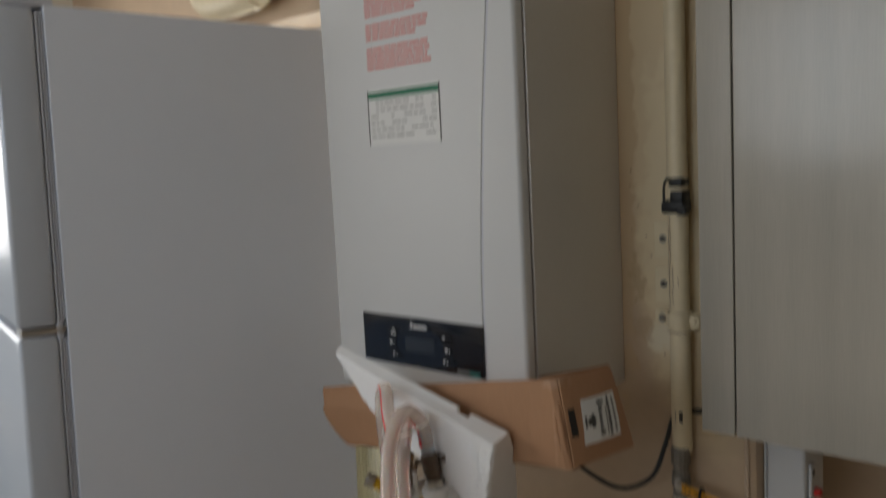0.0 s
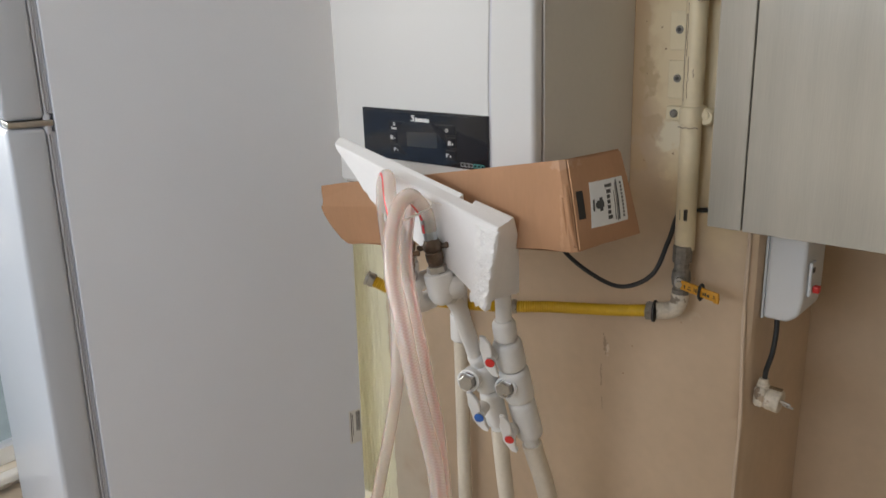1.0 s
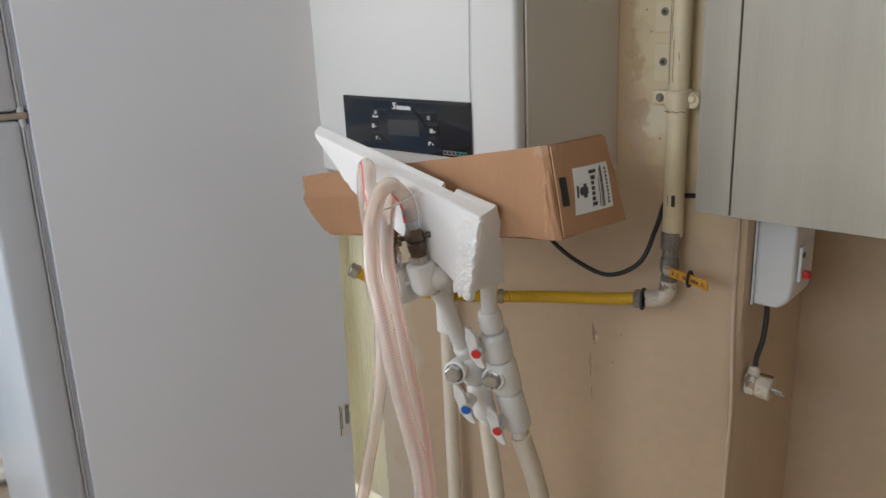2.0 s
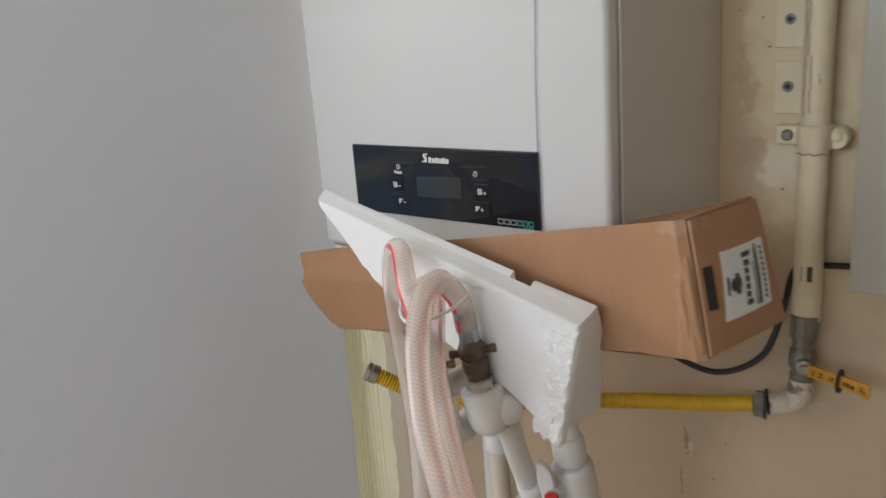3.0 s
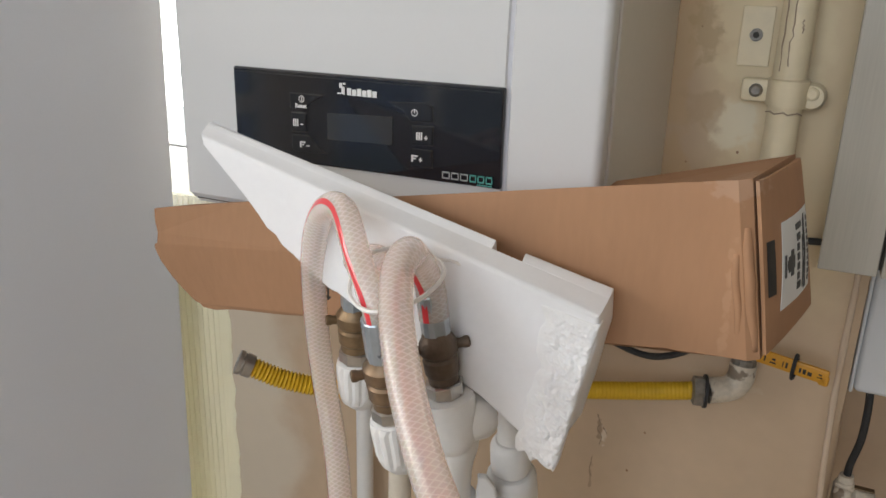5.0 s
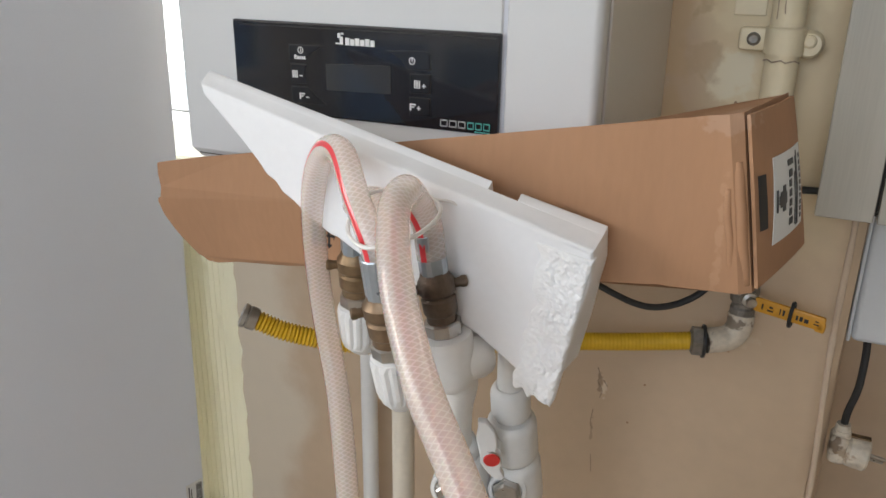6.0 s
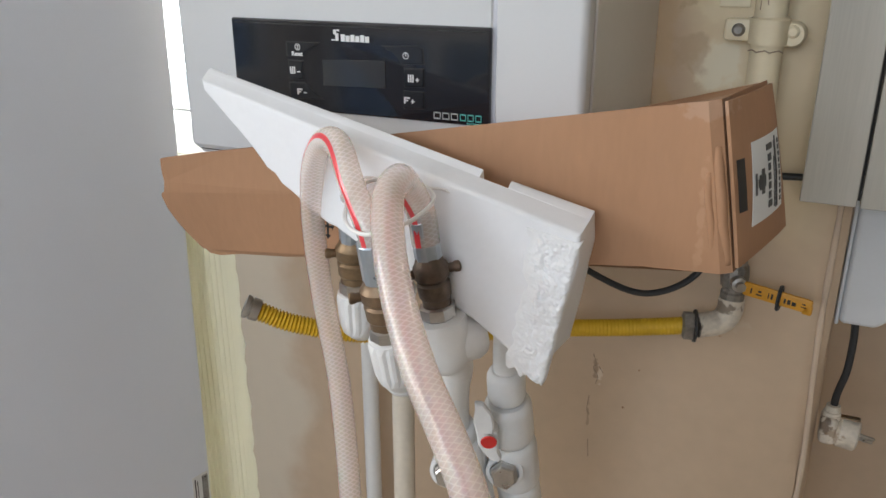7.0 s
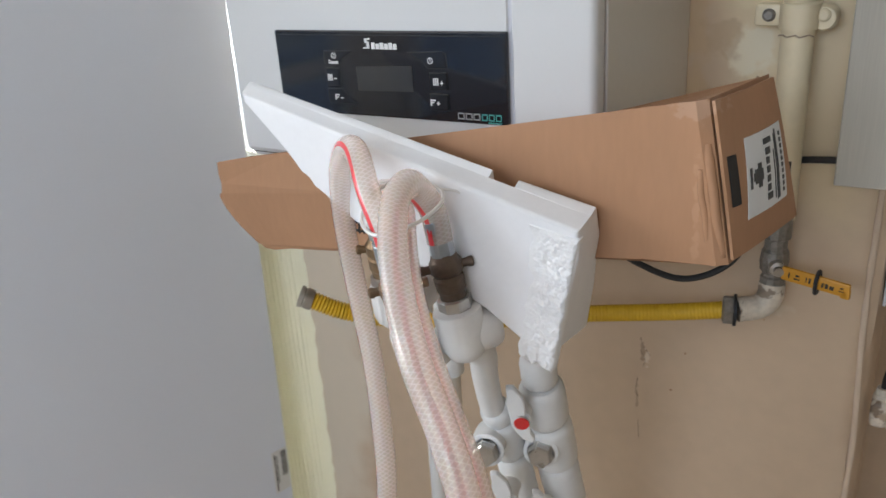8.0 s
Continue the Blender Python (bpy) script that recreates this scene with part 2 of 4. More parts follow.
def hose_material(name):
    """Milky braided PVC hose: cross-wound thread in a clear skin."""
    m = bpy.data.materials.new(name)
    m.use_nodes = True
    n, l, b = nodes_of(m)
    uv = n.new("ShaderNodeUVMap")
    sep = n.new("ShaderNodeSeparateXYZ")
    l.new(uv.outputs["UV"], sep.inputs[0])

    def wave(turns, pitch):
        a = n.new("ShaderNodeMath")
        a.operation = "MULTIPLY"
        a.inputs[1].default_value = turns
        l.new(sep.outputs["X"], a.inputs[0])
        c = n.new("ShaderNodeMath")
        c.operation = "MULTIPLY_ADD"
        c.inputs[1].default_value = pitch
        l.new(sep.outputs["Y"], c.inputs[0])
        l.new(a.outputs[0], c.inputs[2])
        s = n.new("ShaderNodeMath")
        s.operation = "PINGPONG"
        s.inputs[1].default_value = 0.5
        l.new(c.outputs[0], s.inputs[0])
        k = n.new("ShaderNodeMapRange")
        k.inputs["From Min"].default_value, k.inputs["From Max"].default_value = 0.33, 0.47
        l.new(s.outputs[0], k.inputs["Value"])
        return k.outputs["Result"]

    w1, w2 = wave(9, 270), wave(-9, 270)
    mx = n.new("ShaderNodeMath")
    mx.operation = "MAXIMUM"
    l.new(w1, mx.inputs[0])
    l.new(w2, mx.inputs[1])
    col = n.new("ShaderNodeMix")
    col.data_type = "RGBA"
    l.new(mx.outputs[0], col.inputs["Factor"])
    col.inputs["A"].default_value = (0.87, 0.79, 0.735, 1)
    col.inputs["B"].default_value = (0.89, 0.83, 0.795, 1)
    l.new(col.outputs["Result"], b.inputs["Base Color"])
    bp = n.new("ShaderNodeBump")
    bp.inputs["Strength"].default_value = 0.15
    bp.inputs["Distance"].default_value = 0.0006
    l.new(mx.outputs[0], bp.inputs["Height"])
    l.new(bp.outputs["Normal"], b.inputs["Normal"])
    b.inputs["Roughness"].default_value = 0.16
    b.inputs["Coat Weight"].default_value = 1.0
    b.inputs["Coat Roughness"].default_value = 0.06
    b.inputs["Subsurface Weight"].default_value = 0.3
    b.inputs["Subsurface Radius"].default_value = (0.01, 0.006, 0.004)
    # the clear wall lets part of the light straight through between the threads
    clear = n.new("ShaderNodeBsdfTransparent")
    clear.inputs["Color"].default_value = (1.0, 0.93, 0.89, 1)
    gap = n.new("ShaderNodeMapRange")
    gap.inputs["To Min"].default_value, gap.inputs["To Max"].default_value = 0.60, 0.51
    l.new(mx.outputs[0], gap.inputs["Value"])
    both = n.new("ShaderNodeMixShader")
    l.new(gap.outputs["Result"], both.inputs[0])
    l.new(b.outputs[0], both.inputs[1])
    l.new(clear.outputs[0], both.inputs[2])
    l.new(both.outputs[0], n["Material Output"].inputs["Surface"])
    return m


# ---- mesh helpers ----


def empty(name, at, label, category, group="", kind=""):
    ob = new(name)
    ob.empty_display_size = 0.05
    ob.matrix_world = Matrix.Translation(at)
    return tagged(ob, label, category, group, kind)


def part(name, bm, mat, parent=None, label="", smooth=False, kind=""):
    me = bpy.data.meshes.new(name)
    bmesh.ops.recalc_face_normals(bm, faces=bm.faces)
    bm.to_mesh(me)
    bm.free()
    if smooth:
        me.shade_smooth()
        if smooth != 2:
            me.set_sharp_from_angle(angle=radians(35))
    me.materials.append(mat)
    ob = new(name, me)
    if parent is not None:
        ob.parent = parent
        base, up = Matrix.Identity(4), parent
        while up is not None:
            base = up.matrix_basis if up.parent is None else base
            up = up.parent
        ob.matrix_parent_inverse = base.inverted() if parent.parent is None else Matrix.Identity(4)
    return tagged(ob, label, "", "", kind)


def thing(name, bm, mat, label, category, smooth=False, kind="", group=""):
    ob = part(name, bm, mat, None, "", smooth)
    return tagged(ob, label, category, group, kind)


def block(lo, hi, bevel=0.0, seg=2, bm=None):
    fresh = bmesh.new()
    bmesh.ops.create_cube(fresh, size=1.0)
    lo, hi = Vector(lo), Vector(hi)
    for v in fresh.verts:
        v.co = Vector([(lo[i] + hi[i]) / 2 + v.co[i] * (hi[i] - lo[i]) for i in range(3)])
    if bevel:
        bmesh.ops.bevel(fresh, geom=list(fresh.edges), offset=bevel, segments=seg, profile=0.5, affect="EDGES")
    if bm is None:
        return fresh
    join(bm, fresh)
    return bm


def join(bm, other):
    tmp = bpy.data.meshes.new("tmp")
    other.to_mesh(tmp)
    other.free()
    bm.from_mesh(tmp)
    bpy.data.meshes.remove(tmp)
    return bm


def slab(outline, y0, y1, bevel=0.0, seg=2):
    """A plate with an outline in x and z, from y0 to y1."""
    bm = bmesh.new()
    front = [bm.verts.new((x, y0, z)) for x, z in outline]
    back = [bm.verts.new((x, y1, z)) for x, z in outline]
    bm.faces.new(front)
    bm.faces.new(back[::-1])
    for i in range(len(outline)):
        k = (i + 1) % len(outline)
        bm.faces.new((front[i], back[i], back[k], front[k]))
    bmesh.ops.recalc_face_normals(bm, faces=bm.faces)
    if bevel:
        bmesh.ops.bevel(bm, geom=[e for e in bm.edges], offset=bevel, segments=seg, profile=0.5, affect="EDGES")
    return bm


def smooth_line(points, steps=8):
    """A Catmull-Rom line through points."""
    p = [Vector(a) for a in points]
    p = [2 * p[0] - p[1], *p, 2 * p[-1] - p[-2]]
    out = []
    for i in range(1, len(p) - 2):
        for k in range(steps):
            t = k / steps
            a, b, c, d = p[i - 1], p[i], p[i + 1], p[i + 2]
            out.append(0.5 * (2 * b + (c - a) * t + (2 * a - 5 * b + 4 * c - d) * t * t + (3 * b - a - 3 * c + d) * t ** 3))
    out.append(p[-2])
    return out


def tube(line, radius, seg=16, bm=None, caps=True):
    """A tube along a line; radius is a number or a function of the length along it. UV: turn, metres."""
    bm = bm or bmesh.new()
    uv = bm.loops.layers.uv.verify()
    rings, turn, length = [], None, 0.0
    for i, p in enumerate(line):
        p = Vector(p)
        a, b = Vector(line[max(i - 1, 0)]), Vector(line[min(i + 1, len(line) - 1)])
        d = (b - a).normalized()
        if turn is None:
            turn = d.orthogonal().normalized()
        turn = (turn - d * turn.dot(d)).normalized()
        side = d.cross(turn)
        if i:
            length += (p - Vector(line[i - 1])).length
        r = radius(length) if callable(radius) else radius
        rings.append((length, [bm.verts.new(p + (turn * math.cos(2 * math.pi * k / seg) + side * math.sin(2 * math.pi * k / seg)) * r) for k in range(seg)]))
    for (la, ra), (lb, rb) in zip(rings, rings[1:]):
        for k in range(seg):
            j = (k + 1) % seg
            f = bm.faces.new((ra[k], ra[j], rb[j], rb[k]))
            for loop, c in zip(f.loops, ((k / seg, la), ((k + 1) / seg, la), ((k + 1) / seg, lb), (k / seg, lb))):
                loop[uv].uv = c
    if caps:
        bm.faces.new(rings[0][1][::-1])
        bm.faces.new(rings[-1][1])
    return bm


def lathe(base, axis, profile, seg=24, bm=None):
    """Turns (distance along the axis, radius) pairs about an axis from a base point. Ends are closed."""
    bm = bm or bmesh.new()
    base, axis = Vector(base), Vector(axis).normalized()
    a = axis.orthogonal().normalized()
    b = axis.cross(a)
    rings = [[bm.verts.new(base + axis * s + (a * math.cos(2 * math.pi * k / seg) + b * math.sin(2 * math.pi * k / seg)) * r) for k in range(seg)] for s, r in profile]
    for ra, rb in zip(rings, rings[1:]):
        for k in range(seg):
            j = (k + 1) % seg
            bm.faces.new((ra[k], ra[j], rb[j], rb[k]))
    bm.faces.new(rings[0][::-1])
    bm.faces.new(rings[-1])
    return bm


def bars(rects, y0, y1):
    """Flat printed bars, each a thin block: x0, z0, x1, z1."""
    bm = bmesh.new()
    for x0, z0, x1, z1 in rects:
        block((x0, y0, z0), (x1, y1, z1), bm=bm)
    return bm


def lettering(text, size):
    """Raised flat letters of the built-in font as a bmesh in the x-z plane, facing -y, starting at the origin."""
    cu = bpy.data.curves.new("letters", "FONT")
    cu.offset = 0.00016
    cu.body, cu.size, cu.extrude, cu.resolution_u = text, size, 0.0002, 2
    ob = bpy.data.objects.new("letters", cu)
    me = bpy.data.meshes.new_from_object(ob)
    bm = bmesh.new()
    bm.from_mesh(me)
    for v in bm.verts:
        v.co = Vector((v.co.x, -v.co.z, v.co.y))
    bpy.data.objects.remove(ob)
    bpy.data.curves.remove(cu)
    bpy.data.meshes.remove(me)
    return bm


def moved(bm, m):
    bmesh.ops.transform(bm, matrix=m, verts=bm.verts)
    return bm


# ---- room ----
WALL = 0.27


def build_room():
    S = "structure"
    # chase wall that carries the boiler, with a rounded outer corner towards the niche
    bm = bmesh.new()
    outline = [(-0.389, WALL), (0.402, WALL), (0.416, WALL + 0.0035), (0.424, WALL + 0.011), (0.428, WALL + 0.024), (0.428, 0.60), (-0.389, 0.60)]
    steps = 170
    rings = []
    for k in range(steps + 1):
        z = FLOOR + (2.5 - FLOOR) * k / steps
        ring = []
        for i, (x, y) in enumerate(outline):
            wob = noise.noise(Vector((i * 0.7, 3.1, z * 4))) * 0.004 if i in (1, 2, 3, 4) else 0
            rough = noise.noise(Vector((9.2, 1.1, z * 45))) * 0.006 if i == 0 else 0
            ring.append(bm.verts.new((x + wob + rough, y, z)))
        rings.append(ring)
    for a, b in zip(rings, rings[1:]):
        for i in range(len(outline)):
            j = (i + 1) % len(outline)
            bm.faces.new((a[i], a[j], b[j], b[i]))
    bm.faces.new(rings[0])
    bm.faces.new(rings[-1])
    thing("wall_chase", bm, M["plaster"], "cream painted plaster wall with stains behind the boiler", "wall", True, S)
    thing("wall_niche", block((0.428, 0.56, FLOOR), (3.2, 0.66, 2.5)), M["plaster"], "cream plaster wall at the back of the niche", "wall", False, S)
    # back wall round the small window
    bm = block((-1.35, 0.30, 2.0), (-0.389, 0.60, 2.5))
    block((-1.85, 0.30, FLOOR), (-1.35, 0.60, 2.5), bm=bm)
    block((-1.35, 0.42, FLOOR), (-0.389, 0.60, 0.30), bm=bm)
    thing("wall_back", bm, M["plaster"], "cream plaster wall with a window beside the boiler", "wall", False, S)
    # side wall with the wide window
    bm = block((-1.95, -2.6, FLOOR), (-1.80, 0.30, 0.14))
    block((-1.95, -2.6, 2.2), (-1.80, 0.30, 2.5), bm=bm)
    block((-1.95, -2.6, 0.14), (-1.80, -2.3, 2.2), bm=bm)
    block((-1.95, 0.2, 0.14), (-1.80, 0.30, 2.2), bm=bm)
    thing("wall_side", bm, M["plain_plaster"], "pale plaster wall round a wide window", "wall", False, S)
    # unseen wall behind the walk, with openings for the added fill light and door
    bm = block((-0.62, -2.75, FLOOR), (3.32, -2.62, 1.15))
    block((-1.95, -2.75, FLOOR), (-1.80, -2.62, 1.15), bm=bm)
    block((-1.95, -2.75, 2.35), (3.32, -2.62, 2.5), bm=bm)
    block((-1.95, -2.75, 1.15), (-0.55, -2.62, 2.35), bm=bm)
    block((1.15, -2.75, 1.15), (3.32, -2.62, 2.35), bm=bm)
    thing("wall_rear", bm, M["plain_plaster"], "pale plaster wall", "wall", False, S)
    thing("wall_right", block((3.2, -2.62, FLOOR), (3.32, 0.66, 2.5)), M["plain_plaster"], "pale plaster wall", "wall", False, S)
    thing("floor", block((-1.95, -2.75, FLOOR - 0.1), (3.32, 0.66, FLOOR)), M["floor"], "beige tiled kitchen floor", "floor", False, S)
    thing("ceiling", block((-1.95, -2.75, 2.5), (3.32, 0.66, 2.6)), M["ceiling"], "white painted ceiling", "ceiling", False, S)
    thing("ground", block((-400, -400, -3.2), (400, 400, -3.0)), M["ground"], "pale ground outside the windows", "ground", False, S)


def build_backdrop():
    # glowing sheet added outside so that the low window pane reads white
    m = material("glowing_far_sheet", (0.8, 0.8, 0.78), 0.9, vary=0.05, scale=0.6, grain=4)
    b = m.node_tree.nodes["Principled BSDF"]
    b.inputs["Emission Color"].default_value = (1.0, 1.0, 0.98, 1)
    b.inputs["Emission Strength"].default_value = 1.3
    thing("backdrop", block((-14, 9.0, -3.0), (3, 9.2, 0.9)), m, "glowing sheet added beyond the window in place of bright distance", "backdrop", False, "structure")


def build_back_window():
    w = empty("window_1", (-0.87, 0.44, 1.1), "white plastic window over a ribbed panel, bright daylight behind", "window", kind="structure")
    y0, y1 = 0.43, 0.48
    part("window_frame", block((-1.349, y0, 1.203), (-0.391, y1, 1.2115), 0.004, bm=block((-0.44, y0, 1.2115), (-0.391, y1, 1.999), 0.004, bm=block((-1.349, y0, 1.2115), (-1.29, y1, 1.999), 0.004, bm=block((-1.29, y0, 1.95), (-0.44, y1, 1.999), 0.004)))), M["pvc"], w)
    part("pane", block((-1.29, 0.452, 1.2115), (-0.44, 0.458, 1.95)), M["glass"], w).visible_shadow = False
    part("window_sill", block((-1.349, 0.36, 1.12), (-0.391, 0.47, 1.202), 0.006), M["pvc"], w)
    # ribbed lower panel
    bm = block((-1.35, 0.284, 0.26), (-0.391, 0.290, 1.172))
    block((-0.418, 0.2765, 0.372), (-0.3915, 0.285, 1.170), 0.002, 1, bm)
    x = -0.4188
    while x > -0.66:
        block((x - 0.0100, 0.2795, 0.372), (x, 0.285, 1.170), 0.0009, 1, bm)
        x -= 0.0106
    part("ribbed_panel", bm, M["lambri"], w, "pale yellow panel with narrow upright ribs")


def build_side_window():
    w = empty("window_2", (-1.85, -1.05, 0.14), "wide white-framed window full of daylight", "window", kind="structure")
    bm = block((-1.90, -2.3, 0.14), (-1.84, 0.2, 0.2), 0.004)
    for z0, z1 in ((2.14, 2.2), (0.93, 1.0)):
        block((-1.90, -2.3, z0), (-1.84, 0.2, z1), 0.004, bm=bm)
    for y in (-2.3, -1.5, -0.7, 0.14):
        block((-1.905, y, 0.2), (-1.835, y + 0.06, 2.14), 0.004, bm=bm)
    part("window_frame", bm, M["pvc"], w)
    for y in (-2.24, -1.44, -0.64):
        for z0, z1 in ((0.2, 0.93), (1.0, 2.14)):
            part("pane", block((-1.875, y, z0), (-1.869, y + 0.78, z1)), M["glass"], w).visible_shadow = False
    part("window_sill", block((-1.835, -2.32, 0.11), (-1.76, 0.22, 0.138), 0.006), M["pvc"], w)


def build_reflection_door():
    # unseen door, added so that the glossy panel reflects the outdoors through it
    d = empty("reflection_door", (-1.21, -2.68, FLOOR), "unseen white-framed glazed door added for the control panel to reflect", "door", kind="structure")
    bm = block((-1.80, -2.71, FLOOR), (-0.62, -2.65, FLOOR + 0.10), 0.004)
    block((-1.80, -2.71, 1.09), (-0.62, -2.65, 1.15), 0.004, bm=bm)
    for x in (-1.80, -1.24, -0.68):
        block((x, -2.715, FLOOR + 0.10), (x + 0.06, -2.645, 1.09), 0.004, bm=bm)
    part("door_frame", bm, M["pvc"], d)
    for x in (-1.74, -1.18):
        part("pane", block((x, -2.683, FLOOR + 0.10), (x + 0.50, -2.677, 1.09)), M["glass"], d).visible_shadow = False


def build_wall_marks():
    for pts in ([(0.168, 0.985), (0.172, 0.972), (0.169, 0.966), (0.175, 0.955), (0.173, 0.944)], [(0.176, 0.969), (0.181, 0.962)], [(0.166, 0.925), (0.164, 0.905), (0.167, 0.898)], [(0.168, 0.86), (0.170, 0.835)]):
        line = smooth_line([(x, WALL - 0.0003, z) for x, z in pts], 6)
        thing("plaster_crack", tube(line, lambda q: max(0.00015, 0.0007 * noise.noise(Vector((q * 260, 1.0, 0))) + 0.0005), 5), M["crack"], "brown flaked crack in the plaster", "crack", kind="structure")
    random.seed(12)
    for k in range(16):
        x, z = random.uniform(0.225, 0.29), random.uniform(1.30, 1.62)
        if k > 9:
            x, z = random.uniform(0.2, 0.39), random.uniform(0.85, 1.25)
        r = random.uniform(0.0008, 0.0022)
        thing("plaster_chip", lathe((x, WALL + 0.0005, z), (0, -1, 0), [(0, r), (0.0008, r * 0.8)], 6), M["card_edge"], "small dark chip in the plaster", "chip", kind="structure")
    v = empty("overhead_pipe", (-0.85, 0.24, 2.04), "cream painted pipe with a bend above the refrigerator", "pipe")
    part("pipe", tube(smooth_line([(-0.62, 0.255, 2.10), (-0.74, 0.25, 2.062), (-0.86, 0.25, 2.058), (-0.93, 0.25, 2.075), (-0.95, 0.25, 2.14), (-0.95, 0.25, 2.49)], 8), 0.035, 18), M["pipe_paint"], v, "", True)
    part("collar", lathe((-0.745, 0.25, 2.062), (1, 0, 0.15), [(0, 0.04), (0.03, 0.04)], 18), M["pipe_paint"], v, "", True)


def build_bead():
    line = [(0.414 + 0.004 * noise.noise(Vector((1.0, 2.0, z * 5))) + (1.2 - z) * 0.016, WALL + 0.0022, z) for z in [FLOOR + 0.012 * k for k in range(96)]]
    thing("plaster_bead", tube(line, lambda q: 0.0034 + 0.001 * noise.noise(Vector((q * 30, 0, 0))), 8), M["bead"], "painted-over bead running down the wall corner", "trim", True, "structure")


build_room()
build_backdrop()
build_bead()
build_wall_marks()
build_back_window()
build_side_window()
build_reflection_door()


def build_reflection_block():
    """An unseen building block, added to tint what the glossy control panel reflects."""
    m = material("blue_grey_render", (0.46, 0.56, 0.72), 0.8, vary=0.12, scale=0.5, grain=6)
    n = empty("reflection_block", (-12.5, -16, -3), "unseen blue-grey building block added for the control panel to reflect", "building")
    part("wall", block((-14, -24, -3), (-11, -8, 1.15)), m, n)
    part("roof", block((-14.2, -24.2, 1.15), (-10.7, -7.8, 1.4)), M["near_black"], n, "dark flat roof")
    for k in range(6):
        part("window", block((-11.02, -22.6 + 2.5 * k, -0.6), (-10.97, -21.2 + 2.5 * k, 0.6), 0.01), M["pvc"], n, "pale window")


build_reflection_block()

# ---- refrigerator ----
TOP = 1.947
SPLIT = 1.385


def build_fridge():
    f = new("refrigerator")
    f.matrix_world = pose(-0.4468, 0.2426, FLOOR, 0, 0, -11.3) @ pose(0, -0.031, -0.0125, -1.3, 0, 0)
    tagged(f, "tall light grey two-door refrigerator standing beside the boiler", "refrigerator")

    def put(name, bm, mat, parent, label="", smooth=False):
        ob = part(name, bm, mat, None, label, smooth)
        ob.parent = parent
        return ob

    h = TOP - FLOOR
    put("cabinet_body", block((-0.70, -0.572, 0.03), (0, 0, h), 0.002), M["fridge_side"], f)
    put("base_plinth", block((-0.68, -0.56, 0), (-0.02, -0.02, 0.03)), M["gasket"], f)
    s = SPLIT - FLOOR
    for name, z0, z1 in (("lower_door", 0.05, s - 0.007), ("freezer_door", s + 0.007, h - 0.004)):
        d = put(name, block((-0.70, -0.652, z0), (0, -0.587, z1), 0.009, 3), M["fridge_door"], f, "silver grey door", True)
        put("gasket_backing", block((-0.69, -0.5868, z0 + 0.01), (-0.0085, -0.5724, z1 - 0.01)), M["gasket"], d)
        for k in range(3):
            g0 = -0.586 + k * 0.0046
            put("gasket", block((-0.69, g0, z0 + 0.008), (-0.003 - 0.002 * k, g0 + 0.0036, z1 - 0.008), 0.001, 1), M["gasket"], d)
    hinge = put("hinge", block((-0.06, -0.645, s - 0.0055), (-0.001, -0.574, s + 0.0055), 0.002), M["steel"], f, "steel middle hinge", True)
    put("hinge_pin", lathe((-0.008, -0.583, s - 0.02), (0, 0, 1), [(0, 0.004), (0.002, 0.006), (0.034, 0.006), (0.036, 0.004)], 12), M["gasket"], hinge, "", True)
    put("hinge_screw", lathe((-0.0012, -0.605, s), (1, 0, 0), [(0, 0.003), (0.0015, 0.0026)], 10), M["steel"], hinge, "", True)
    put("top_hinge_cover", block((-0.08, -0.64, h - 0.003), (-0.004, -0.555, h + 0.014), 0.004), M["gasket"], f, "grey plastic hinge cover", True)
    # energy sticker on the side, with its black bars
    st = put("sticker", block((0.0003, -0.034, 0.50), (0.0009, -0.004, 0.585)), M["paper"], f, "small white sticker with black bars")
    random.seed(4)
    bm = bmesh.new()
    z = 0.53
    while z < 0.58:
        t = random.choice((0.0008, 0.0015, 0.0022))
        block((0.0009, -0.016, z), (0.0012, -0.005, z + t), bm=bm)
        z += t + random.choice((0.0008, 0.0014))
    block((0.0009, -0.030, 0.505), (0.0012, -0.028, 0.58), bm=bm)
    block((0.0009, -0.0255, 0.52), (0.0012, -0.024, 0.575), bm=bm)
    put("print", bm, M["print_black"], st)


build_fridge()

# ---- boiler ----
BOT, BTOP = 1.262, 1.965


